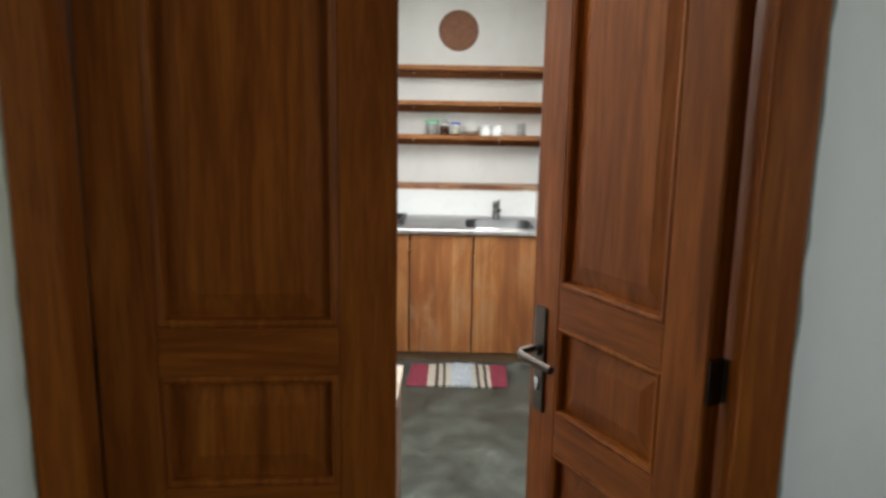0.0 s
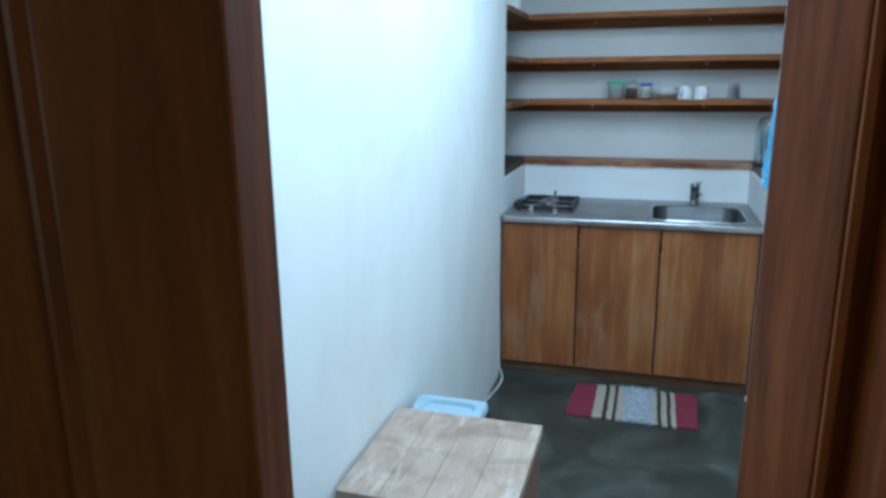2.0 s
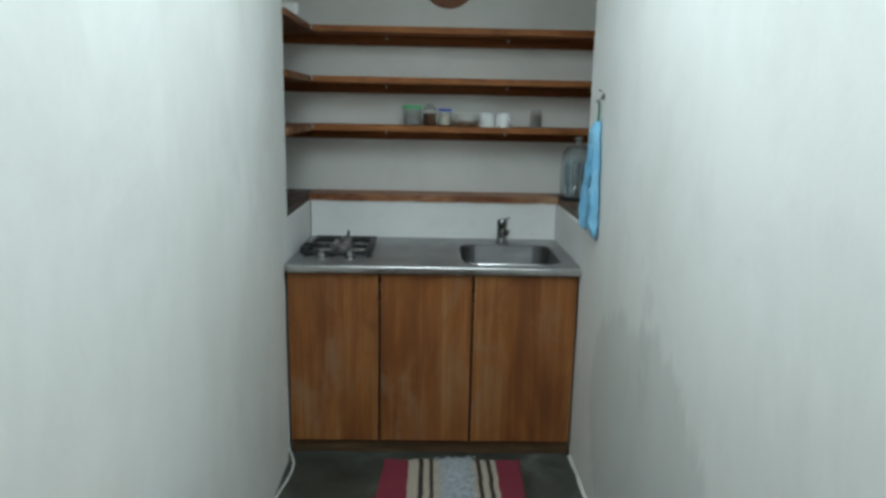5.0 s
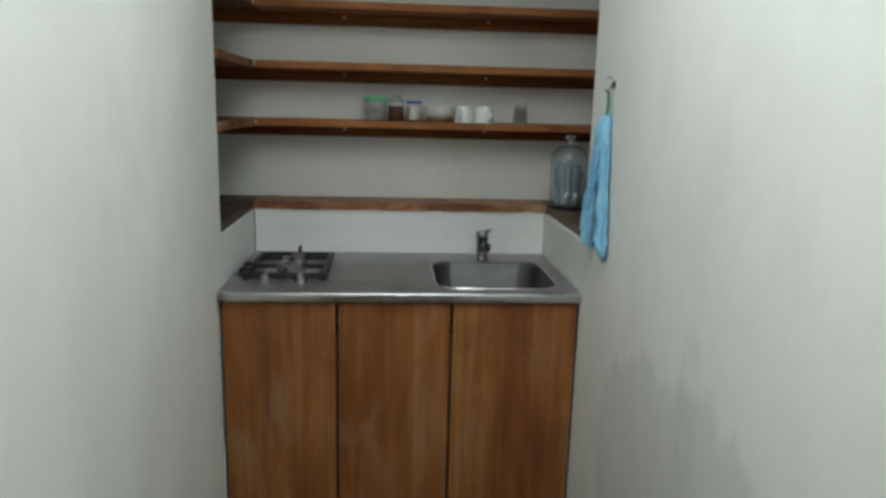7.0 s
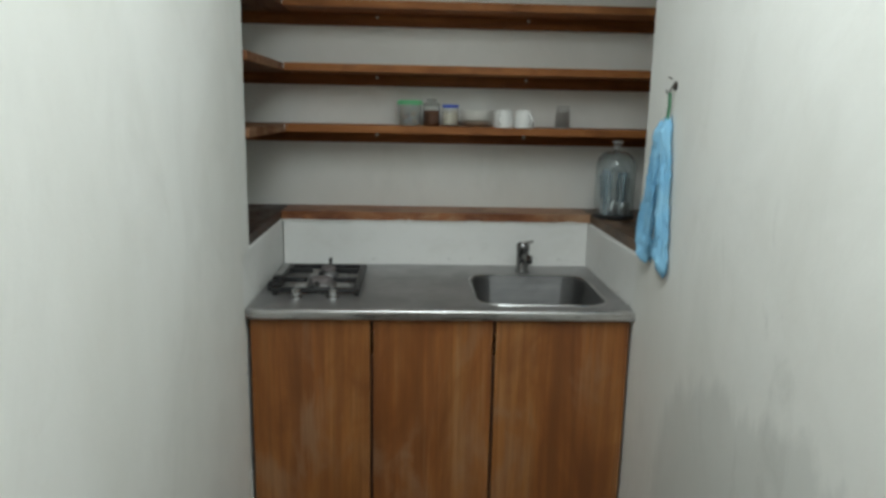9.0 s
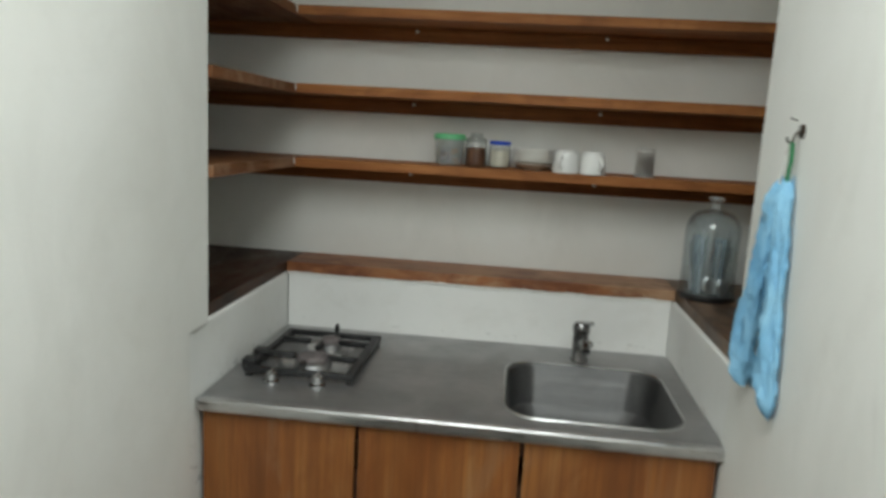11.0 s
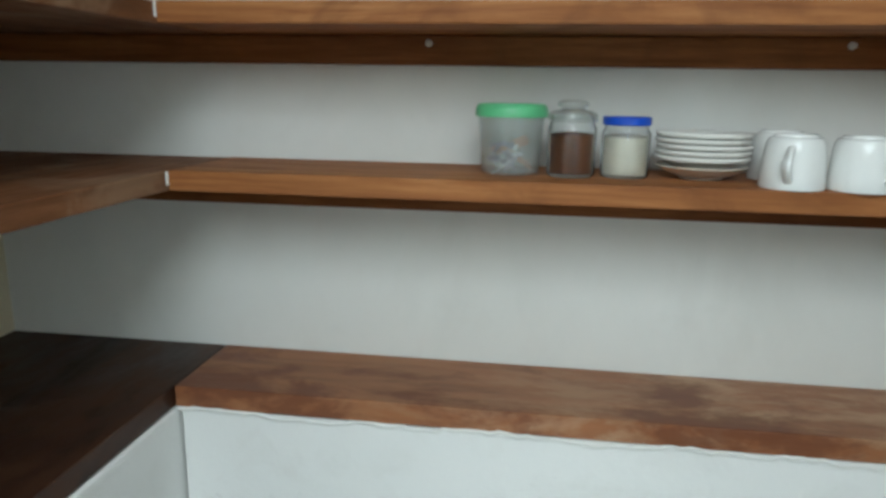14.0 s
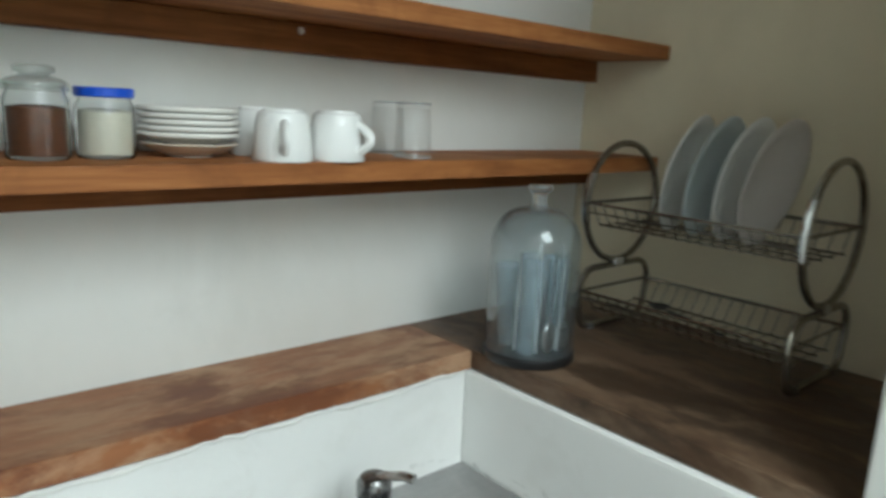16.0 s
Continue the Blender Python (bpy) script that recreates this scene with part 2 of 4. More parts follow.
def concrete():
    a = Mat("dark_polished_cement", 0.38)
    big = a.noise(a.co, 3.4, 8, 0.68, 0.9)
    fine = a.noise(a.co, 26, 6, 0.7, 0.4)
    col = a.ramp(big, [(0.32, (0.018, 0.021, 0.017)), (0.5, (0.045, 0.050, 0.041)), (0.62, (0.075, 0.082, 0.068)), (0.78, (0.17, 0.18, 0.155))])
    col = a.mix(a.ramp(fine, [(0.62, 0.0), (0.75, 0.5)]), col, (0.24, 0.25, 0.23))
    a.out("Base Color", col)
    a.out("Roughness", a.ramp(big, [(0.3, 0.3), (0.7, 0.55)]))
    a.bump(fine, 0.15, 0.003)
    return a.m


def steel(name, base=0.42, rough=0.34):
    a = Mat(name, rough, 1.0)
    g = a.noise(a.scaled(2, 60, 60), 3.0, 4, 0.6)
    s = a.noise(a.co, 6, 6, 0.65, 0.4)
    c = a.ramp(s, [(0.3, base * 0.8), (0.7, base * 1.15)])
    a.out("Base Color", c)
    a.out("Roughness", a.math("ADD", a.ramp(g, [(0.3, rough - 0.08), (0.7, rough + 0.08)]), a.math("MULTIPLY", s, 0.12)))
    a.bump(g, 0.03, 0.001)
    return a.m


M_FLOOR = concrete()
M_STEEL = steel("brushed_steel", 0.46, 0.5)
# Darker than the worktop steel: the bowl's shade is put into the colour.
M_SINK = steel("shaded_sink_steel", 0.17, 0.5)
M_CHROME = steel("chrome", 0.55, 0.14)
M_TAP = steel("dull_chrome", 0.24, 0.2)
M_EDGE = steel("rolled_steel_edge", 0.62, 0.24)
M_ALU = steel("aluminium", 0.66, 0.26)
M_POT = steel("dull_pot_aluminium", 0.46, 0.28)
M_BURNER = steel("dull_burner_metal", 0.36, 0.42)
M_IRON = plain("black_enamel", (0.012, 0.012, 0.013), 0.45, 0.0, 0.3)
M_BRONZE = plain("dark_bronze", (0.06, 0.045, 0.035), 0.35, 0.8, 0.3)
M_CERAMIC = plain("white_ceramic", (0.86, 0.86, 0.84), 0.18, 0, 0.05, 10, 0)
M_CREAM = plain("cream_ceramic", (0.84, 0.83, 0.78), 0.22, 0, 0.08, 12, 0)
M_GREEN = plain("green_plastic", (0.15, 0.54, 0.25), 0.35, 0, 0.1)
M_BLUE = plain("blue_plastic", (0.015, 0.09, 0.62), 0.35, 0, 0.1)
M_COFFEE = plain("ground_coffee", (0.185, 0.066, 0.026), 0.95, 0, 0.5, 160, 0.6)
M_SUGAR = plain("white_sugar", (0.84, 0.79, 0.66), 0.9, 0, 0.12, 200, 0.4)
M_FROST = clear("cloudy_plastic", (0.93, 0.96, 0.96), 0.10, 1)
M_DOME = sheer("blue_tinted_plastic", (0.945, 0.972, 0.982), (0.66, 0.76, 0.80), 0.035, 0.05)
M_LIDGLASS = sheer("greyish_lid_glass", (0.90, 0.92, 0.91), (0.55, 0.57, 0.56), 0.12, 0.05)
M_JAR = clear("jar_glass", (0.97, 0.985, 0.98), 0.02, 0, 1.36)
M_FROST.node_tree.nodes["Principled BSDF"].inputs["Transmission Weight"].default_value = 0.9
M_BLACK = plain("black_plastic", (0.015, 0.015, 0.016), 0.4, 0, 0.2)
M_BIN = plain("pale_blue_plastic", (0.36, 0.47, 0.54), 0.45, 0, 0.12, 14)
M_WHITEP = plain("white_plastic", (0.75, 0.75, 0.72), 0.4, 0, 0.08)
M_SCREW = plain("zinc_screw", (0.72, 0.70, 0.66), 0.4, 0.1, 0.15)
M_TERRA = plain("terracotta_clay", (0.26, 0.115, 0.065), 0.8, 0, 0.3, 30, 0.3)


# ---- mesh helpers ----
def part(name, bm, material, parent=None, label="", smooth=False):
    me = bpy.data.meshes.new(name)
    bmesh.ops.recalc_face_normals(bm, faces=bm.faces[:])
    if smooth:
        for f in bm.faces:
            f.smooth = True
        for e in bm.edges:
            if len(e.link_faces) == 2 and e.calc_face_angle(0) > radians(38):
                e.smooth = False
    bm.to_mesh(me)
    bm.free()
    if material:
        me.materials.append(material)
    ob = new(name, me)
    if parent:
        ob.parent = parent
    if label:
        ob["label"] = label
    return ob


def thing(name, m, label, category, group=""):
    ob = new(name)
    ob.empty_display_size = 0.05
    ob.matrix_world = m
    return tagged(ob, label, category, group)


def block(bm, x0, x1, y0, y1, z0, z1, bevel=0.0, segs=2, m=None):
    g = bmesh.ops.create_cube(bm, size=1)
    for v in g["verts"]:
        v.co = Vector(((x0 + x1) / 2 + v.co.x * (x1 - x0), (y0 + y1) / 2 + v.co.y * (y1 - y0), (z0 + z1) / 2 + v.co.z * (z1 - z0)))
    if m:
        bmesh.ops.transform(bm, matrix=m, verts=g["verts"])
    if bevel:
        edges = list({e for v in g["verts"] for e in v.link_edges})
        bmesh.ops.bevel(bm, geom=edges, offset=bevel, segments=segs, affect="EDGES", profile=0.6)
    return bm


def box(x0, x1, y0, y1, z0, z1, bevel=0.0, segs=2):
    return block(bmesh.new(), x0, x1, y0, y1, z0, z1, bevel, segs)


def lathe(profile, segs=32, bm=None, m=None):
    """A turned body about z from (radius, height) pairs."""
    bm = bm or bmesh.new()
    rings = []
    for r, z in profile:
        if r < 1e-5:
            rings.append([bm.verts.new((0, 0, z))])
        else:
            rings.append([bm.verts.new((r * math.cos(2 * math.pi * i / segs), r * math.sin(2 * math.pi * i / segs), z)) for i in range(segs)])
    for a, b in zip(rings, rings[1:]):
        for i in range(segs):
            j = (i + 1) % segs
            q = [a[i % len(a)], a[j % len(a)], b[j % len(b)], b[i % len(b)]]
            q = list(dict.fromkeys(q))
            if len(q) > 2:
                bm.faces.new(q)
    if m:
        bmesh.ops.transform(bm, matrix=m, verts=[v for r in rings for v in r])
    return bm


def tube(points, r, segs=8, closed=False, bm=None, flat=1.0):
    """A round bar along a line of points."""
    bm = bm or bmesh.new()
    pts = [Vector(p) for p in points]
    n = len(pts)
    rings = []
    side = None
    for i, p in enumerate(pts):
        a = pts[(i - 1) % n] if closed or i else p
        b = pts[(i + 1) % n] if closed or i < n - 1 else p
        d = (b - a).normalized()
        if side is None:
            side = d.orthogonal().normalized()
        side = (side - d * side.dot(d)).normalized()
        up = d.cross(side)
        rings.append([bm.verts.new(p + side * (r * math.cos(2 * math.pi * k / segs)) + up * (r * flat * math.sin(2 * math.pi * k / segs))) for k in range(segs)])
    pairs = list(zip(rings, rings[1:])) + ([(rings[-1], rings[0])] if closed else [])
    for a, b in pairs:
        for k in range(segs):
            bm.faces.new((a[k], a[(k + 1) % segs], b[(k + 1) % segs], b[k]))
    if not closed:
        bm.faces.new(rings[0])
        bm.faces.new(rings[-1][::-1])
    return bm


def rounded(x0, x1, y0, y1, r, z, steps=6):
    """Points of a rounded rectangle at height z."""
    out = []
    for cx, cy, a0 in ((x1 - r, y1 - r, 0), (x0 + r, y1 - r, 90), (x0 + r, y0 + r, 180), (x1 - r, y0 + r, 270)):
        for i in range(steps + 1):
            a = radians(a0 + 90 * i / steps)
            out.append((cx + r * math.cos(a), cy + r * math.sin(a), z))
    return out


def loft(loops, bm=None, cap=True):
    """Skin between closed loops of equal length; the last may be capped."""
    bm = bm or bmesh.new()
    vs = [[bm.verts.new(p) for p in l] for l in loops]
    for a, b in zip(vs, vs[1:]):
        for i in range(len(a)):
            j = (i + 1) % len(a)
            bm.faces.new((a[i], a[j], b[j], b[i]))
    if cap:
        bm.faces.new(vs[-1])
    return bm


def setting(name, bm, material, label, category, smooth=False):
    return tagged(part(name, bm, material, None, "", smooth), label, category, "", "structure")


# ---- structure ----
XL, XR = -0.62, 0.62          # corridor walls
NL, NR, NB = -1.07, 1.14, 0.86   # niche walls: sides and back
END_R = 0.021
END = 0.042                   # where the corridor walls stop at the niche
LEDGE = 1.08
TOP = 2.48                    # ceiling
DW0, DW1 = -3.29, -3.17       # the wall with the door

setting("floor", box(-2.6, 2.6, -7.2, 1.1, -0.12, 0.0), M_FLOOR, "dark grey polished cement floor with pale scuffs", "floor")
bm = bmesh.new()
for x0, x1, y0, y1 in ((-2.6, 2.6, -7.2, -2.75), (-2.6, 2.6, -0.55, 1.1), (-2.6, -0.45, -2.75, -0.55), (0.45, 2.6, -2.75, -0.55)):
    block(bm, x0, x1, y0, y1, TOP, TOP + 0.12)
setting("ceiling", bm, M_CEIL, "white painted flat ceiling with a skylight opening", "ceiling")
outline = [(DW1, 0), (-0.055, 0), (-0.055, LEDGE - 0.036), (END, LEDGE - 0.036), (END, TOP), (DW1, TOP)]
bm = loft([[(XL, y, z) for y, z in outline], [(XL - 0.12, y, z) for y, z in outline]])
bm.faces.new(bm.verts[:len(outline)])
setting("wall_left", bm, M_WALL, "rough white plastered corridor wall", "wall")
setting("wall_right", box(XR, XR + 0.12, DW1, END_R, 0, TOP, 0.006), M_WALL_R, "rough white plastered corridor wall with damp grey stains", "wall")
setting("wall_niche_back", box(NL - 0.1, NR + 0.1, NB, NB + 0.12, 0, TOP), M_WALL, "white plastered wall behind the shelves", "wall")
setting("wall_niche_left", box(NL - 0.1, NL, -0.1, NB, LEDGE - 0.03, TOP), M_NICHE, "cream painted side wall of the shelf niche", "wall")
setting("wall_niche_right", box(NR, NR + 0.1, -0.1, NB, LEDGE - 0.03, TOP), M_NICHE, "cream painted side wall of the shelf niche", "wall")
setting("wall_niche_front_left", box(NL, XL - 0.12, -0.1, END - 0.02, LEDGE - 0.03, TOP), M_NICHE, "cream return wall of the shelf niche", "wall")
setting("wall_niche_front_right", box(XR + 0.12, NR, -0.1, END_R - 0.004, LEDGE - 0.03, TOP), M_NICHE, "cream return wall of the shelf niche", "wall")
BY = 0.672   # face of the splashback
setting("half_wall_left", box(NL - 0.1, -0.632, -0.055, NB, 0, LEDGE - 0.037, 0.012, 3), M_SPLASH, "white plastered half wall beside the counter", "wall")
setting("half_wall_right", box(0.626, NR + 0.1, -0.012, NB, 0, LEDGE - 0.037, 0.012, 3), M_SPLASH, "white plastered half wall beside the counter", "wall")
setting("splashback", box(-0.626, 0.624, BY, NB, 0, LEDGE - 0.037, 0.004), M_SPLASH, "white plastered splashback behind the counter", "wall")

rnd = random.Random(21)
pts = [(-0.63 + 1.25 * k / 90, BY - 0.002 + rnd.uniform(-0.0015, 0.0015), LEDGE - 0.039 + 0.004 * math.sin(k * 0.31) * math.sin(k * 0.083 + 1) + rnd.uniform(-0.0035, 0.0025)) for k in range(91)]
setting("plaster_bead", tube(pts, 0.0042, 6), M_WALL, "rough white plaster bead under the ledge", "trim", True)

# lumpy plaster foot of the stained wall
bm = bmesh.new()
rings = []
for k in range(141):
    y = END_R - 0.02 - 2.9 * k / 140
    w = 0.009 + 0.005 * noise.noise(Vector((y * 7, 0.3, 1.0))) + 0.005 * noise.noise(Vector((y * 23, 2.0, 4.0)))
    h = 0.017 + 0.010 * noise.noise(Vector((y * 5, 5.0, 2.0))) + 0.008 * noise.noise(Vector((y * 19, 7.0, 3.0)))
    rings.append([bm.verts.new(p) for p in ((XR - 0.0005, y, 0.0), (XR - w, y, 0.0), (XR - w * 0.86, y, h * 0.45), (XR - w * 0.4, y, h * 0.85), (XR - 0.0005, y, h))])
for p, q in zip(rings, rings[1:]):
    for i in range(4):
        bm.faces.new((p[i], p[i + 1], q[i + 1], q[i]))
setting("plaster_foot", bm, M_WALL, "lumpy white plaster along the foot of the wall", "trim", True)

# the wall with the double door, and the room before it
DL, DR, DH = -0.607, 0.506, 2.14
JL, JR = -0.531, 0.435          # inner faces of the jambs
for nm, b in (("wall_door_left", box(-2.6, DL, DW0, DW1, 0, TOP)), ("wall_door_right", box(DR, 2.6, DW0, DW1, 0, TOP)), ("wall_door_top", box(DL, DR, DW0, DW1, DH, TOP))):
    setting(nm, b, M_WALL, "white plastered wall around the double door", "wall")
for nm, x0, x1, ya, yb in (("wall_room_left", -2.6, -2.48, -4.75, -3.65), ("wall_room_right", 1.5, 1.62, -5.0, -3.9)):
    bm = bmesh.new()
    for y0, y1, z0, z1 in ((-7.05, ya, 0, TOP), (yb, DW0, 0, TOP), (ya, yb, 0, 1.0), (ya, yb, 2.2, TOP)):
        block(bm, x0, x1, y0, y1, z0, z1)
    setting(nm, bm, M_WALL, "plain white room wall with a window opening", "wall")
setting("wall_room_back", box(-2.6, 1.62, -7.2, -7.05, 0, TOP), M_WALL, "plain white room wall", "wall")
# shaft of the skylight
bm = bmesh.new()
for x0, x1, y0, y1 in ((-0.5, -0.45, -2.75, -0.55), (0.45, 0.5, -2.75, -0.55), (-0.5, 0.5, -2.8, -2.75), (-0.5, 0.5, -0.55, -0.5)):
    block(bm, x0, x1, y0, y1, TOP + 0.12, TOP + 0.4)
setting("skylight_shaft", bm, M_CEIL, "white shaft of the skylight", "skylight")


# ---- double door ----
def door_frame():
    root = thing("door_frame", pose(0, 0, 0), "varnished red-brown wooden frame of the double door", "door frame")
    root["kind"] = "structure"
    for x0, x1 in ((DL, JL), (JR, DR)):
        part("jamb", box(x0, x1, DW0 - 0.014, DW1 + 0.012, 0, DH, 0.005), M_DOOR, root)
    part("head", box(JL, JR, DW0 - 0.014, DW1 + 0.012, DH - 0.07, DH, 0.005), M_DOOR_X, root)
    # the uneven mortar line between jamb and plaster
    rnd = random.Random(5)
    for x in (DL - 0.004, DR + 0.004):
        pts = [(x + rnd.uniform(-0.002, 0.002), DW0 - 0.001, 0.01 + 2.1 * k / 60) for k in range(61)]
        part("mortar_line", tube(pts, 0.0055, 6), M_MORTAR, root, "rough grey-green mortar along the jamb", True)


PANELS = ((0.14, 0.865), (0.947, 1.133), (1.211, 1.97))


def door_leaf(name, w, m, label, handle):
    """A leaf with its hinge edge on x=0, reaching to x=w, its corridor face at y=0 and its room face at y=-th."""
    root = thing(name, m, label, "door")
    th, st, h = 0.038, 0.089, 2.06
    s = 1 if w > 0 else -1
    W = abs(w)

    def bb(a, b, y0, y1, z0, z1, bev):
        return box(min(s * a, s * b), max(s * a, s * b), y0, y1, z0, z1, bev)

    part("stile", bb(0, st, -th, 0, 0.01, h, 0.003), M_DOOR, root)
    part("stile", bb(W - st, W, -th, 0, 0.01, h, 0.003), M_DOOR, root)
    edges = [0.01] + [v for p in PANELS for v in p] + [h]
    for z0, z1 in zip(edges[::2], edges[1::2]):
        part("rail", bb(st, W - st, 0.0008 - th, -0.0008, z0, z1, 0.003), M_DOOR_X, root)
    for z0, z1 in PANELS:
        bm = bmesh.new()
        for out, face in ((-1, 0.0008 - th), (1, -0.0008)):
            def ring(inset, depth):
                y = face - out * depth
                return [(s * x, y, z) for x, z in ((st + inset, z0 + inset), (W - st - inset, z0 + inset), (W - st - inset, z1 - inset), (st + inset, z1 - inset))]
            # a rounded moulding, a groove, and a bevelled field
            loft([ring(0.0, 0.006), ring(0.0, 0.0008), ring(0.006, -0.0018), ring(0.012, 0.0012), ring(0.014, 0.014), ring(0.019, 0.014), ring(0.052, 0.007)], bm)
        part("panel", bm, M_DOOR, root)
    if handle:
        hx = s * (W - 0.036)
        y = -th
        plate = part("lock_plate", box(hx - 0.019, hx + 0.019, y - 0.006, y, 0.936, 1.16, 0.004), M_BRONZE, root, "dark bronze lock plate")
        d = -s
        part("rose", lathe([(0, 0), (0.013, 0), (0.012, 0.010), (0, 0.011)], 18, None, pose(hx, y - 0.006, 1.068, 90)), M_BRONZE, plate, "", True)
        part("door_handle", tube([(hx - d * 0.006, y - 0.014, 1.071), (hx - d * 0.008, y - 0.044, 1.068), (hx + d * 0.006, y - 0.053, 1.066), (hx + d * 0.05, y - 0.053, 1.066), (hx + d * 0.106, y - 0.050, 1.065)], 0.0078, 12), M_BRONZE, plate, "bronze lever handle", True)
        part("keyhole", lathe([(0, 0), (0.008, 0), (0.008, 0.004), (0, 0.004)], 14, None, pose(hx, y - 0.006, 1.004, 90)), M_CHROME, plate, "steel lock cylinder", True)
        part("keyhole", box(hx - 0.004, hx + 0.004, y - 0.0095, y - 0.006, 0.981, 1.0, 0.0015, 1), M_CHROME, plate, "steel lock cylinder")
    for z in (0.28, 1.11, 1.80):
        part("hinge", lathe([(0, 0), (0.006, 0.001), (0.0065, 0.022), (0.0055, 0.023), (0.0065, 0.024), (0.0065, 0.048), (0.0055, 0.049), (0.006, 0.071), (0, 0.072)], 12, None, pose(-s * 0.003, 0.002, z)), M_BRONZE, root, "dark hinge knuckle", True)
        part("hinge_leaf", bb(-0.0045, 0.0005, -th + 0.004, 0, z, z + 0.072, 0.0005), M_BRONZE, root, "dark hinge plate")
    return root


M_MORTAR = plain("grey_mortar", (0.30, 0.33, 0.27), 0.9, 0, 0.35, 40, 0.4)
door_frame()
door_leaf("door_left", 0.454, pose(-0.526, -3.222, 0, 0, 0, 5.0), "nearly closed varnished wooden door leaf with raised panels", False)
door_leaf("door_right", -0.462, pose(0.430, -3.248, 0, 0, 0, -63), "half-open varnished wooden door leaf with bronze handle", True)


# ---- shelves ----
def shelf(z, name, label):
    root = thing(name, pose(0, 0, 0), label, "shelf", "wall shelves of the niche")
    th = 0.030
    part("board", box(-0.606, NR - 0.002, 0.645, NB - 0.002, z - th, z, 0.003), M_SHELF, root)
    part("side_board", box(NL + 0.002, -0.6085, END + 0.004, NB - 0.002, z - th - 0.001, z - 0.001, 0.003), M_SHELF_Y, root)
    part("batten", box(NL + 0.03, NR - 0.002, NB - 0.034, NB - 0.002, z - th - 0.046, z - th - 0.001, 0.003), M_BATTEN, root, "batten under the board, its shade painted in")
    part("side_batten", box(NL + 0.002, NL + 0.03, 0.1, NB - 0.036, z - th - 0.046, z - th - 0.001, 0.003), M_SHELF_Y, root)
    part("joint_filler", box(-0.6090, -0.6055, 0.6435, 0.648, z - th + 0.008, z - 0.002, 0.001), M_WHITEP, root, "white filler in the board joint")
    for x in (-0.255, 0.365):
        part("screw", lathe([(0, 0), (0.0058, 0.0), (0.005, 0.005), (0, 0.0065)], 12, None, pose(x, NB - 0.034, z - th - 0.013, 90)), M_SCREW, root, "pale screw head")


shelf(1.427, "shelf", "red-brown wooden corner shelf with jars and cups")
shelf(1.660, "shelf", "red-brown wooden corner shelf, empty")
shelf(1.898, "shelf", "red-brown wooden corner shelf, nearly empty")


def ledge():
    root = thing("ledge", pose(0, 0, 0), "worn red-brown wooden ledge around the counter", "ledge")
    part("back_board", box(-0.634, 0.632, BY - 0.004, NB - 0.002, LEDGE - 0.035, LEDGE, 0.003), M_LEDGE, root)
    part("side_board", box(NL + 0.002, -0.6355, END + 0.002, NB - 0.002, LEDGE - 0.0355, LEDGE - 0.0005, 0.003), M_LEDGE_L, root, "stained board, painted nearly black for the dim left side")
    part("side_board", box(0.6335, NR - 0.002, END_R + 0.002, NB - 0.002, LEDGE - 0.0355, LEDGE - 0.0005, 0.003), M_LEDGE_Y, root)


ledge()


# ---- kitchen unit ----
def cabinet():
    root = thing("kitchen_cabinet", pose(0, 0, 0), "three-door teak base cabinet under the steel counter", "cabinet")
    for b in (box(-0.622, -0.604, 0.032, 0.66, 0.0665, 0.826), box(0.60, 0.618, 0.032, 0.66, 0.0665, 0.826)):
        part("side_panel", b, M_CABDARK, root)
    part("bottom_panel", box(-0.6035, 0.5995, 0.032, 0.66, 0.0665, 0.084), M_CABDARK, root)
    part("front_rail", box(-0.6035, 0.5995, 0.032, 0.05, 0.78, 0.826), M_CABDARK, root)
    for x in (-0.231, 0.1675):
        part("divider", box(x - 0.009, x + 0.009, 0.032, 0.6, 0.0845, 0.70), M_CABDARK, root)
    part("plinth", box(-0.622, 0.618, 0.030, 0.06, 0.0, 0.065, 0.003), M_PLINTH, root, "dark wooden plinth")
    for x0, x1 in ((-0.619, -0.236), (-0.226, 0.162), (0.173, 0.612)):
        part("door", box(x0, x1, 0.010, 0.030, 0.067, 0.826, 0.003), M_CAB, root)


cabinet()
SX0, SX1, SY0, SY1 = 0.118, 0.562, 0.065, 0.49
CT = 0.862


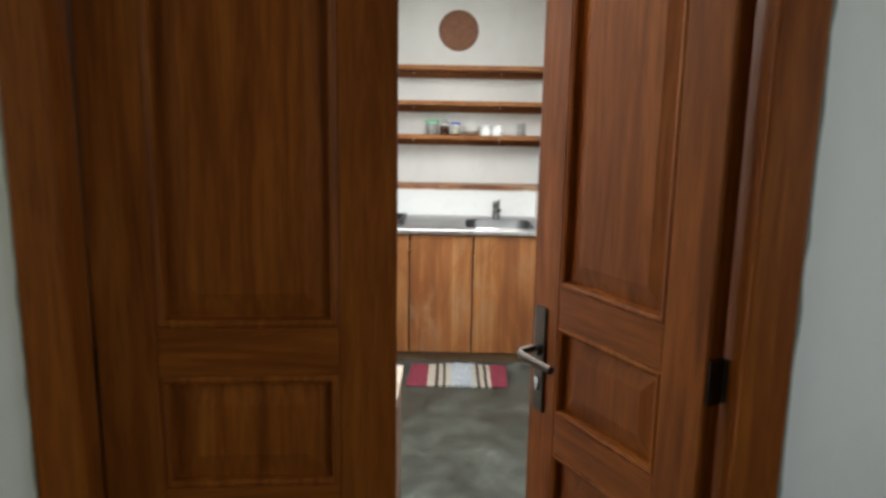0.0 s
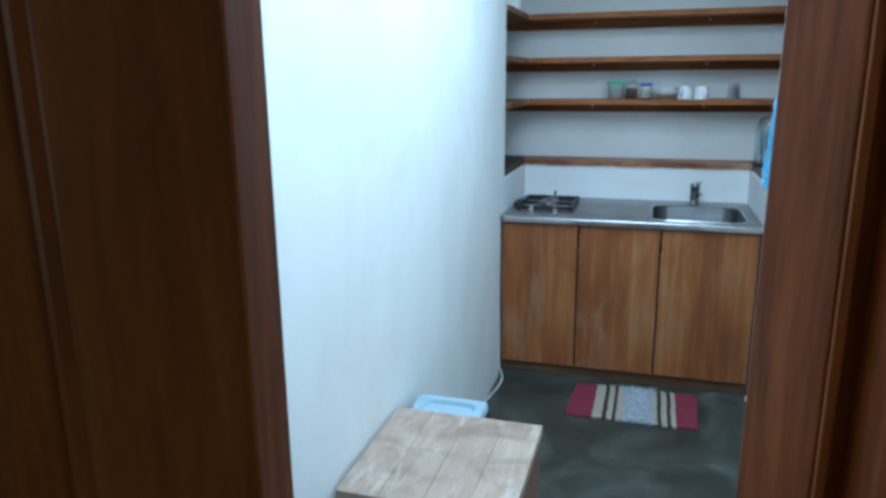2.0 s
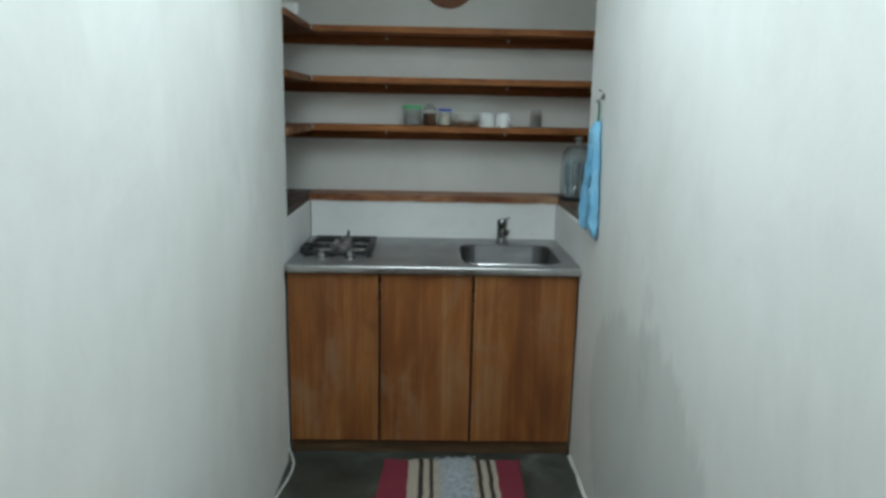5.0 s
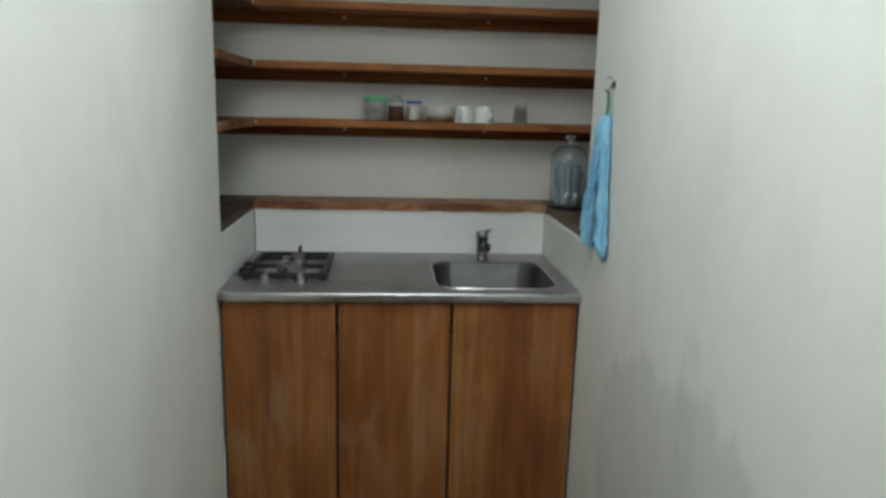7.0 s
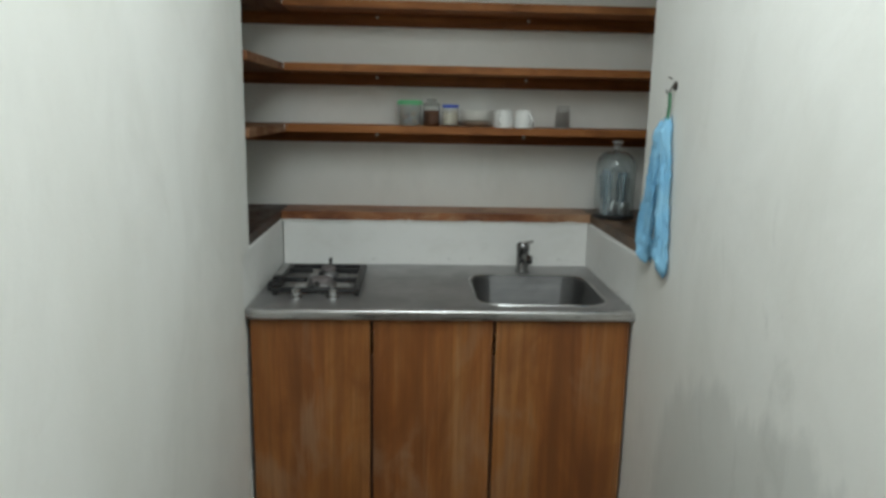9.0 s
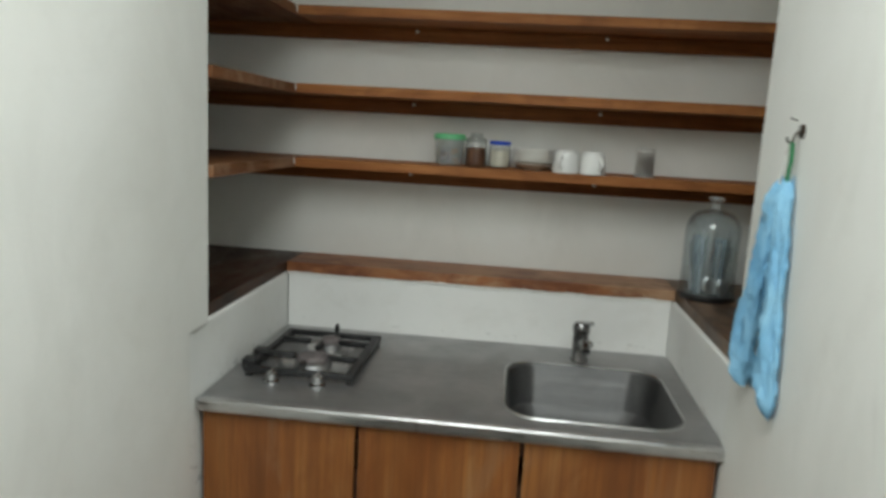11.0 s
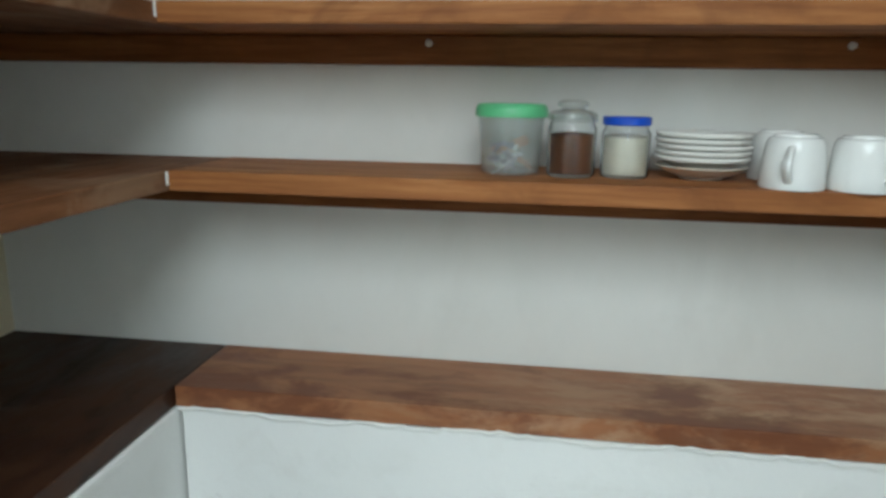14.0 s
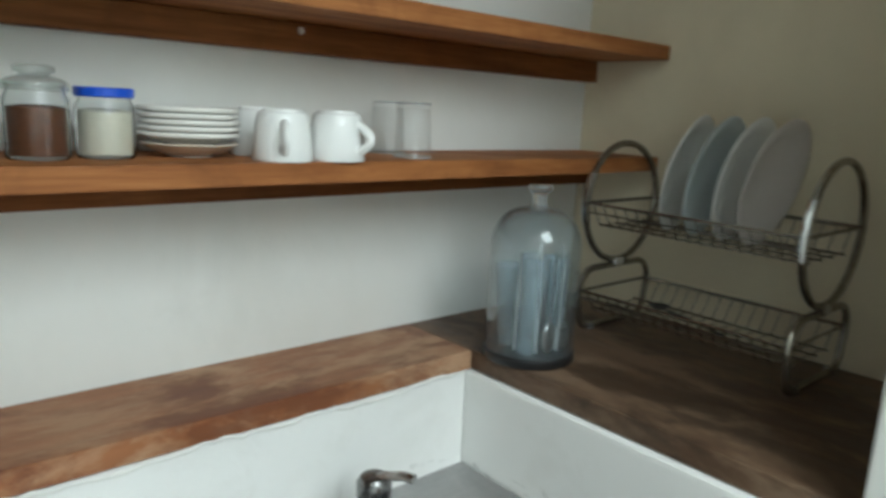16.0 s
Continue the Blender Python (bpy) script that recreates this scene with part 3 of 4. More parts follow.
def worktop():
    root = thing("worktop", pose(0, 0, 0), "brushed stainless steel worktop with a built-in sink", "worktop")
    bm = bmesh.new()
    for loop in ([(-0.626, -0.006, CT), (0.622, -0.006, CT), (0.622, BY - 0.001, CT), (-0.626, BY - 0.001, CT)], rounded(SX0, SX1, SY0, SY1, 0.085, CT, 8)):
        vs = [bm.verts.new(p) for p in loop]
        for i in range(len(vs)):
            bm.edges.new((vs[i], vs[(i + 1) % len(vs)]))
    bmesh.ops.triangle_fill(bm, use_beauty=True, edges=bm.edges[:])
    part("top_sheet", bm, M_STEEL, root)
    part("front_edge", box(-0.626, 0.622, -0.014, 0.008, CT - 0.030, CT + 0.003, 0.009, 4), M_EDGE, root, "rolled steel front edge", True)
    loops = [rounded(SX0, SX1, SY0, SY1, 0.085, CT, 8), rounded(SX0 + 0.006, SX1 - 0.006, SY0 + 0.006, SY1 - 0.006, 0.082, CT - 0.006, 8),
             rounded(SX0 + 0.02, SX1 - 0.02, SY0 + 0.02, SY1 - 0.02, 0.075, CT - 0.12, 8), rounded(SX0 + 0.05, SX1 - 0.05, SY0 + 0.05, SY1 - 0.05, 0.06, CT - 0.15, 8),
             rounded(0.30, 0.38, 0.24, 0.32, 0.039, CT - 0.156, 8)]
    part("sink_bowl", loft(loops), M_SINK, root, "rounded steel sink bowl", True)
    part("drain", lathe([(0, 0.006), (0.018, 0.006), (0.034, 0.004), (0.038, 0.0)], 24, None, pose(0.34, 0.28, CT - 0.155)), M_CHROME, root, "", True)
    for side in (tube(rounded(SX0 - 0.002, SX1 + 0.002, SY0 - 0.002, SY1 + 0.002, 0.087, CT + 0.0005, 8), 0.0035, 6, True),):
        part("sink_rim", side, M_CHROME, root, "", True)


worktop()


# ---- on the worktop ----
M_CAPG = plain("grey_enamel", (0.20, 0.175, 0.175), 0.5, 0.2, 0.4, 30)

def stove():
    root = thing("gas_hob", pose(-0.432, 0.36, CT), "black two-burner gas hob set in the steel worktop", "hob")
    x0, x1, y0, y1 = -0.148, 0.152, -0.195, 0.185
    bm = bmesh.new()
    for a in ((x0, x1, y0, y0 + 0.022), (x0, x1, y1 - 0.018, y1), (x0, x0 + 0.018, y0 + 0.022, y1 - 0.018), (x1 - 0.026, x1, y0 + 0.022, y1 - 0.018)):
        block(bm, *a, 0.010, 0.027, 0.003, 1)
    for x in (x0 + 0.012, x1 - 0.012):
        for y in (y0 + 0.012, y1 - 0.012):
            block(bm, x - 0.008, x + 0.008, y - 0.008, y + 0.008, 0.0, 0.0125)
    part("pan_support", bm, M_IRON, root, "", True)
    for y in (-0.06, 0.085):
        for a, b in ((0.04, x1 - 0.02), (x0 + 0.014, -0.045)):
            part("support_bar", box(a, b, y - 0.0075, y + 0.0075, 0.014, 0.032, 0.003, 1), M_IRON, root, "", True)
    for x, y, dx, dy in ((0.012, y1 - 0.012, 0, -1), (-0.005, 0.012, 0, 1), (-0.005, y0 + 0.012, 0, 1)):
        bm = bmesh.new()
        block(bm, x - 0.007, x + 0.007, min(y, y + dy * 0.07), max(y, y + dy * 0.07), 0.012, 0.032, 0.003, 1)
        block(bm, x - 0.006, x + 0.006, y - 0.012, y + 0.008, 0.02, 0.056 if dy < 0 else 0.036, 0.004, 1)
        part("support_finger", bm, M_IRON, root, "", True)
    for y in (y0 + 0.055, y0 + 0.14):
        part("support_lug", box(x0 - 0.02, x0 + 0.02, y - 0.018, y + 0.018, 0.004, 0.036, 0.004, 1), M_IRON, root, "", True)
    for x, y, r in ((0.008, -0.075, 0.050), (0.012, 0.092, 0.036)):
        part("drip_bowl", lathe([(r * 2.05, 0.0005), (r * 2.0, 0.006), (r * 1.9, 0.007), (r * 1.75, 0.003), (r * 1.2, 0.0015), (0, 0.0015)], 36, None, pose(x, y, 0)), M_ALU, root, "shiny drip bowl under the burner", True)
        b = part("burner", lathe([(r * 1.05, 0.002), (r * 1.05, 0.010), (r * 0.98, 0.014), (r * 0.98, 0.020), (r * 0.9, 0.022), (0, 0.022)], 32, None, pose(x, y, 0)), M_BURNER, root, "aluminium burner ring", True)
        part("burner_cap", lathe([(r * 0.84, 0.022), (r * 0.84, 0.029), (r * 0.76, 0.035), (r * 0.5, 0.039), (0, 0.040)], 32, None, pose(x, y, 0)), M_CAPG, b, "grey burner cap", True)
    for x in (-0.062, 0.062):
        k = part("knob", lathe([(0.022, 0), (0.022, 0.006), (0.016, 0.009), (0.015, 0.024), (0.012, 0.027), (0, 0.027)], 20, None, pose(x, y0 - 0.022, 0)), M_CHROME, root, "chrome gas knob", True)
        part("grip", box(x - 0.004, x + 0.004, y0 - 0.038, y0 - 0.006, 0.026, 0.034, 0.002, 1), M_CHROME, k)


stove()


def tap():
    root = thing("tap", pose(0.338, 0.555, CT), "chrome single-lever sink tap on the worktop", "tap")
    part("body", lathe([(0.028, 0), (0.028, 0.004), (0.024, 0.01), (0.0235, 0.085), (0.026, 0.09), (0.026, 0.110), (0.020, 0.119), (0, 0.121)], 24), M_TAP, root, "", True)
    part("spout", tube([(0, -0.012, 0.05), (0.002, -0.035, 0.066), (0.003, -0.07, 0.078), (0.004, -0.11, 0.078), (0.005, -0.128, 0.066)], 0.013, 12), M_TAP, root, "", True)
    part("lever", tube([(0, 0.0, 0.112), (0.008, -0.012, 0.122), (0.02, -0.045, 0.132), (0.024, -0.062, 0.134)], 0.0075, 10, False, None, 0.6), M_CHROME, root, "", True)
    part("side_knob", lathe([(0, 0), (0.010, 0.001), (0.012, 0.01), (0.010, 0.022), (0, 0.024)], 16, None, pose(0.018, -0.016, 0.058, 60, 60)), M_CHROME, root, "", True)


tap()


# ---- on the shelves ----
SH = 1.427


def canister():
    root = thing("canister", pose(-0.118, 0.745, SH), "cloudy plastic canister with green lid, part filled", "canister")
    part("tub", lathe([(0, 0), (0.041, 0), (0.043, 0.003), (0.049, 0.088), (0.0475, 0.088), (0.0415, 0.004), (0, 0.003)], 32), M_TUB, root, "", True)
    part("lid", lathe([(0.0525, 0.083), (0.053, 0.092), (0.050, 0.099), (0.047, 0.101), (0.046, 0.098), (0, 0.098)], 32), M_GREEN, root, "bright green snap lid", True)
    rnd = random.Random(4)
    for i in range(16):
        m = pose(rnd.uniform(-0.022, 0.022), rnd.uniform(-0.024, 0.02), 0.010 + i * 0.0022, rnd.uniform(-60, 60), rnd.uniform(-50, 50), rnd.uniform(0, 180))
        part("sachet", block(bmesh.new(), -0.017, 0.017, -0.008, 0.008, -0.001, 0.001, 0.0006, 1, m), (M_WHITEP, M_SACHET, M_SACHET, M_PEACH)[i % 4], root, "small wrapped sachet")


M_TUB = sheer("cloudy_plastic_tub", (0.94, 0.96, 0.955), (0.84, 0.88, 0.86), 0.15, 0.2)
M_PEACH = plain("orange_wrapper", (0.62, 0.30, 0.18), 0.4, 0, 0.3, 40, 0.2)
M_SACHET = plain("lilac_wrapper", (0.36, 0.33, 0.44), 0.4, 0, 0.3, 40, 0.2)
canister()


def glass_jar(x, y, label, r, h, fill, stopper):
    root = thing("jar", pose(x, y, SH), label, "jar")
    part("glass", lathe([(0, 0), (r - 0.003, 0), (r, 0.004), (r, h * 0.72), (r * 0.86, h * 0.82), (r * 0.86, h * 0.9), (r * 0.83, h * 0.9), (r * 0.83, h * 0.81), (r - 0.003, h * 0.71), (r - 0.003, 0.005), (0, 0.004)], 32), M_JAR, root, "", True)
    f = 0.62 if stopper else 0.66
    part("contents", lathe([(0, 0.0055), (r - 0.0042, 0.0055), (r - 0.0042, h * f), (r * 0.5, h * f + 0.002), (0, h * f + 0.001)], 32), fill, root, "ground coffee" if stopper else "white sugar", True)
    if stopper:
        lid = part("stopper", lathe([(r * 0.93, h * 0.81), (r * 1.01, h * 0.82), (r * 1.02, h * 0.85), (r * 0.98, h * 0.865), (r * 1.02, h * 0.88), (r * 1.0, h * 0.915), (r * 0.86, h * 0.955), (r * 0.60, h * 0.985), (r * 0.46, h * 1.0)], 36), M_LIDGLASS, root, "ridged glass stopper lid", True)
        part("stopper_knob", lathe([(r * 0.46, h * 1.0), (r * 0.45, h * 1.015), (r * 0.60, h * 1.03), (r * 0.63, h * 1.065), (r * 0.60, h * 1.10), (r * 0.40, h * 1.125), (0, h * 1.13)], 32), M_LIDGLASS, lid, "", True)
    else:
        part("screw_lid", lathe([(r * 0.93, h * 0.86), (r * 0.98, h * 0.88), (r * 0.98, h * 0.985), (r * 0.93, h), (0, h)], 32), M_BLUE, root, "blue screw lid", True)


glass_jar(-0.030, 0.735, "glass stopper jar half full of brown ground coffee", 0.035, 0.096, M_COFFEE, True)
glass_jar(0.047, 0.745, "glass jar of white sugar with blue screw lid", 0.035, 0.086, M_SUGAR, False)


def saucers():
    for i in range(5):
        prof = [(0, 0.0), (0.03, 0.0), (0.033, 0.003), (0.06, 0.0115), (0.0655, 0.0125), (0.067, 0.0155), (0.0655, 0.0185), (0.058, 0.0155), (0.032, 0.006), (0, 0.0055)]
        ob = tagged(part("saucer", lathe(prof, 40, None, pose(0, 0, 0)), M_CREAM, None, "", True), "cream ceramic saucer in a stack on the shelf" if i else "cream ceramic saucer at the bottom of the stack", "saucer", "stack of saucers")
        ob.matrix_world = pose(0.157 + 0.0012 * (i % 3 - 1), 0.758, SH + 0.0152 + 0.0082 * i, 0, 0, 40 * i)
    bowl = [(0, 0), (0.03, 0), (0.031, 0.003), (0.05, 0.009), (0.064, 0.018), (0.063, 0.0195), (0.048, 0.0115), (0, 0.0055)]
    ob = tagged(part("bowl", lathe(bowl, 40), M_SHADE, None, "", True), "beige shallow bowl under the saucers on the shelf", "bowl")
    ob.matrix_world = pose(0.157, 0.758, SH)


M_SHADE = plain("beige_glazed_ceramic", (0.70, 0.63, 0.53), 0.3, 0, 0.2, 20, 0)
saucers()


def mug():
    root = thing("mug", pose(0.257, 0.682, SH, 0, 0, -115), "white ceramic mug standing upside down on the shelf", "mug", "upturned mugs")
    part("cup", lathe([(0.0405, 0.0), (0.0415, 0.002), (0.0398, 0.02), (0.0375, 0.048), (0.0355, 0.060), (0.0325, 0.0655), (0.028, 0.067), (0.0272, 0.070), (0.0235, 0.069), (0.022, 0.066), (0, 0.066)], 36), M_CERAMIC, root, "", True)
    pts = [(0.034 + 0.022 * math.sin(math.pi * k / 10) + 0.004 * (1 - k / 10), 0, 0.013 + 0.040 * k / 10) for k in range(11)]
    part("handle", tube(pts, 0.0052, 8, False, None, 1.3), M_CERAMIC, root, "", True)
    return root


m0 = mug()
copy_thing(m0, pose(0.340, 0.676, SH, 0, 0, -66))
copy_thing(m0, pose(0.268, 0.778, SH, 0, 0, 80))


def tumbler():
    root = thing("tumbler", pose(0.502, 0.702, SH), "clear glass tumbler standing upside down on the shelf", "glass", "upturned glasses")
    prof = [(0.034, 0.0), (0.0346, 0.0015), (0.0325, 0.05), (0.0305, 0.082), (0.029, 0.087), (0.026, 0.0885), (0.024, 0.087), (0.0, 0.087), (0.0, 0.079), (0.0265, 0.0785), (0.0286, 0.075), (0.0308, 0.05), (0.0328, 0.0015), (0.034, 0.0)]
    part("body", lathe([(r * 0.9, z) for r, z in prof], 40), M_TUMBLER, root, "", True)
    for z, r in ((0.0015, 0.0308), (0.0865, 0.0256)):
        part("rim", tube([(r * math.cos(radians(10 * k)), r * math.sin(radians(10 * k)), z) for k in range(36)], 0.0014, 6, True), M_RIM, root, "bright glass rim", True)
    return root


M_TUMBLER = sheer("clear_tumbler_glass", (0.994, 0.996, 0.995), (0.80, 0.82, 0.82), 0.03, 0.08, 0.22)
M_RIM = sheer("bright_glass_rim", (0.85, 0.88, 0.88), (0.75, 0.78, 0.78), 0.45, 0.05)
t0 = tumbler()
copy_thing(t0, pose(0.519, 0.796, SH))
tagged(part("soap_box", box(-0.668, -0.606, 0.29, 0.34, 1.8975, 1.949, 0.004), M_WHITEP), "small white cardboard box on the top shelf", "box")


def clay_disc():
    ob = tagged(part("wall_plate", lathe([(0, 0.018), (0.09, 0.016), (0.125, 0.02), (0.138, 0.014), (0.14, 0.004), (0.12, 0.0), (0, 0)], 48), M_TERRA, None, "", True), "round terracotta plate hung on the wall above the shelves", "wall plate")
    ob.matrix_world = pose(0.057, NB - 0.001, 2.15, 90)


clay_disc()


# ---- on the ledge ----
def dispenser():
    root = thing("cutlery_dome", pose(0.703, 0.597, LEDGE), "blue-tinted clear plastic dome over cups, black base", "container")
    r = 0.079
    part("base", lathe([(0, 0), (r + 0.001, 0), (r + 0.003, 0.004), (r + 0.003, 0.014), (r, 0.017), (0, 0.017)], 40), M_BLACK, root, "black plastic base", True)
    h = 0.272
    prof = [(r, 0.018), (r, 0.20)] + [(r - 0.052 * (1 - math.cos(a)) , 0.20 + 0.066 * math.sin(a)) for a in [math.pi / 2 * k / 8 for k in range(1, 9)]] + [(0.0, h - 0.005)]
    inner = [(max(0, x - 0.0018), z - 0.0018) for x, z in prof[::-1]]
    inner[-1] = (r - 0.0018, 0.018)
    part("dome", lathe(prof + inner + [prof[0]], 48), M_DOME, root, "", True)
    part("dome_knob", lathe([(0.016, h - 0.006), (0.012, h + 0.008), (0.013, h + 0.02), (0.022, h + 0.027), (0.023, h + 0.032), (0.018, h + 0.035), (0, h + 0.035)], 24), M_FROST, root, "cloudy plastic knob", True)
    rnd = random.Random(8)
    for i in range(4):
        a = 0.6 + i * math.pi / 2
        x, y = 0.040 * math.cos(a), 0.040 * math.sin(a)
        q = pose(x, y, 0.018, rnd.uniform(-6, 6), rnd.uniform(-6, 6))
        hh = rnd.uniform(0.13, 0.205)
        part("inner_cup", lathe([(0.017, 0.0), (0.024, hh), (0.0228, hh), (0.0158, 0.002), (0, 0.002)], 18, None, q), M_CUP, root, "pale blue plastic cup", True)
    for i, (x, y, z, rot) in enumerate(((-0.012, -0.055, 0.05, 8), (0.028, -0.05, 0.045, -10))):
        bm = tube([(x, y, z + 0.03), (x + 0.003, y, z + 0.1), (x + 0.004, y, z + 0.15)], 0.004, 8, False, None, 0.5)
        bmesh.ops.create_uvsphere(bm, u_segments=14, v_segments=8, radius=1, matrix=pose(x, y, z) @ Matrix.Diagonal((0.018, 0.006, 0.028, 1)))
        part("spoon", bm, M_ALU, root, "steel spoon", True)

    # upright cutlery handles standing among the cups
    for x, y, lx, z0, z1 in ((-0.052, -0.012, 0.004, 0.024, 0.196), (-0.034, -0.046, -0.004, 0.024, 0.214), (0.006, -0.058, 0.003, 0.024, 0.176), (0.044, -0.03, -0.005, 0.024, 0.205), (0.050, 0.006, 0.002, 0.024, 0.168)):
        part("cutlery_handle", tube([(x, y, z0), (x + lx * 0.5, y, (z0 + z1) / 2), (x + lx, y, z1 - 0.012), (x + lx * 1.2, y, z1)], 0.0056, 8, False, None, 0.45), M_HANDLE, root, "steel cutlery handle, painted pale for its highlight", True)


# Pale colour, low metal: the handles' white highlights are painted in.
M_HANDLE = plain("highlight_pale_steel", (0.80, 0.82, 0.82), 0.34, 0.35, 0.1)
M_CUP = sheer("blue_cup_plastic", (0.93, 0.965, 0.98), (0.70, 0.83, 0.91), 0.17)
dispenser()


def circle_y(cx, y, cz, rx, rz, n=36, a0=0, a1=360):
    return [(cx + rx * math.cos(radians(a0 + (a1 - a0) * k / n)), y, cz + rz * math.sin(radians(a0 + (a1 - a0) * k / n))) for k in range(n + (0 if abs(a1 - a0) == 360 else 1))]


def dish_rack():
    root = thing("dish_rack", pose(1.005, 0.43, LEDGE), "two-tier chrome wire dish rack standing on the ledge", "dish rack")
    for y in (0.205, -0.205):
        ring = part("end_ring", tube(circle_y(0, y, 0.258, 0.120, 0.120), 0.0065, 8, True), M_RACK, root, "", True)
        arch = [(-0.112, y, 0.03), (-0.118, y, 0.07)] + circle_y(-0.075, y, 0.085, 0.043, 0.043, 6, 180, 90) + circle_y(0.075, y, 0.085, 0.043, 0.043, 6, 90, 0) + [(0.118, y, 0.07), (0.112, y, 0.03)]
        foot = [(0.112, y, 0.03)] + circle_y(0.082, y, 0.036, 0.03, 0.03, 5, 0, -90) + circle_y(-0.082, y, 0.036, 0.03, 0.03, 5, 270, 180)
        part("end_leg", tube(arch + foot[1:-1], 0.0065, 8, True), M_RACK, root, "", True)
        part("clip", box(-0.016, 0.016, y - 0.009, y + 0.009, 0.123, 0.143, 0.003, 1), M_CHROME, ring, "", True)
        part("sleeve", tube(circle_y(0, y, 0.258, 0.1205, 0.1205, 8, 150, 195), 0.0085, 8), M_CHROME, ring, "bright metal sleeve", True)
        part("foot", lathe([(0.011, 0), (0.012, 0.006), (0.009, 0.012), (0, 0.012)], 14, None, pose(-0.075, y, 0)), M_FROST, root, "", True)
        part("foot", lathe([(0.011, 0), (0.012, 0.006), (0.009, 0.012), (0, 0.012)], 14, None, pose(0.075, y, 0)), M_FROST, root, "", True)
    for z, w, drop in ((0.262, 0.118, 0.045), (0.085, 0.112, 0.04)):
        rim = [(-w, -0.205, z), (-w, 0.205, z), (w, 0.205, z), (w, -0.205, z)]
        part("basket_rim", tube(rim, 0.0035, 6, True), M_RACK, root, "", True)
        for x in (-w * 0.62, -w * 0.2, w * 0.2, w * 0.62):
            part("basket_wire", tube([(x, -0.2, z - drop), (x, 0.2, z - drop)], 0.0024, 6), M_RACK, root, "", True)
        part("basket_wire", tube([(-w * 0.97, -0.2, z - drop * 0.4), (-w * 0.97, 0.2, z - drop * 0.4)], 0.002, 6), M_RACK, root, "", True)
        for k in range(17):
            y = -0.19 + k * 0.38 / 16
            part("basket_wire", tube([(-w, y, z), (-w * 0.75, y, z - drop), (w * 0.75, y, z - drop), (w, y, z)], 0.0014, 5), M_RACK, root)


M_RACK = plain("tarnished_chrome_wire", (0.36, 0.335, 0.285), 0.26, 0.9, 0.4, 60, 0.05)
dish_rack()


def standing_plates():
    prof = [(0, 0.0), (0.062, 0.0), (0.066, 0.003), (0.083, 0.0115), (0.110, 0.020), (0.113, 0.0225), (0.109, 0.0235), (0.081, 0.0155), (0.064, 0.0065), (0, 0.0055)]
    for i, (y, lean, yaw, mat, label) in enumerate(((0.518, 12, 11, M_CERAMIC, "white dinner plate standing in the dish rack"), (0.462, 12, 6, M_GREYP, "grey-blue dinner plate standing in the dish rack"),
                                               (0.405, 11, 4, M_CERAMIC, "white dinner plate standing in the dish rack"), (0.352, 12, 0, M_ROSE, "pale pinkish dinner plate standing in the dish rack"))):
        ob = tagged(part("dinner_plate", lathe(prof, 48), mat, None, "", True), label, "plate", "plates in the rack")
        ob.matrix_world = pose(1.0, y, LEDGE + 0.2195 + 0.115, 0, 0, yaw) @ pose(0, 0, 0, 90 + lean)


M_GREYP = plain("grey_blue_ceramic", (0.58, 0.64, 0.65), 0.22, 0, 0.08, 10, 0)
M_ROSE = plain("pale_rose_ceramic", (0.74, 0.70, 0.69), 0.22, 0, 0.08, 10, 0)
standing_plates()


def pot():
    root = thing("cooking_pot", pose(-0.846, 0.172, LEDGE), "dull aluminium cooking pot standing on the ledge", "pot")
    part("body", lathe([(0, 0), (0.085, 0), (0.098, 0.006), (0.108, 0.03), (0.109, 0.12), (0.113, 0.125), (0.118, 0.140), (0.116, 0.143), (0.110, 0.128), (0.106, 0.12), (0.105, 0.03), (0.09, 0.008), (0, 0.006)], 44), M_POT, root, "", True)
    part("ear", tube([(-0.02, 0.108, 0.105), (-0.02, 0.135, 0.112), (0.02, 0.135, 0.112), (0.02, 0.108, 0.105)], 0.005, 8), M_ALU, root, "", True)
    part("ear", tube([(-0.02, -0.108, 0.105), (-0.02, -0.135, 0.112), (0.02, -0.135, 0.112), (0.02, -0.108, 0.105)], 0.005, 8), M_ALU, root, "", True)


pot()
sp = thing("serving_spoon", pose(1.0, 0.46, LEDGE + 0.0495, 0, 0, 70), "dark serving spoon lying in the rack's lower basket", "spoon")
part("stem", tube([(-0.10, 0, 0.003), (0.0, 0, 0.006), (0.06, 0, 0.004)], 0.004, 8, False, None, 0.5), M_BLACK, sp, "", True)
part("bowl", lathe([(0, 0), (0.014, 0.002), (0.022, 0.008), (0.021, 0.009), (0.013, 0.0035), (0, 0.002)], 20, None, pose(0.082, 0, 0.0)), M_BLACK, sp, "", True)


# ---- in the corridor ----
def cloth_material():
    a = Mat("blue_towelling", 0.95)
    f = a.noise(a.co, 260, 3, 0.6)
    b = a.noise(a.scaled(1, 1, 0.5), 16, 5, 0.6, 0.5)
    col = a.mix(a.ramp(b, [(0.35, 0.0), (0.7, 1.0)]), (0.19, 0.46, 0.72), (0.33, 0.61, 0.80))
    a.out("Base Color", a.mix(a.ramp(f, [(0.35, 0.0), (0.7, 0.4)]), col, (0.14, 0.36, 0.58)))
    a.bump(a.math("ADD", a.math("MULTIPLY", f, 0.5), a.math("MULTIPLY", b, 1.5)), 0.8, 0.006)
    return a.m


M_TOWEL = cloth_material()


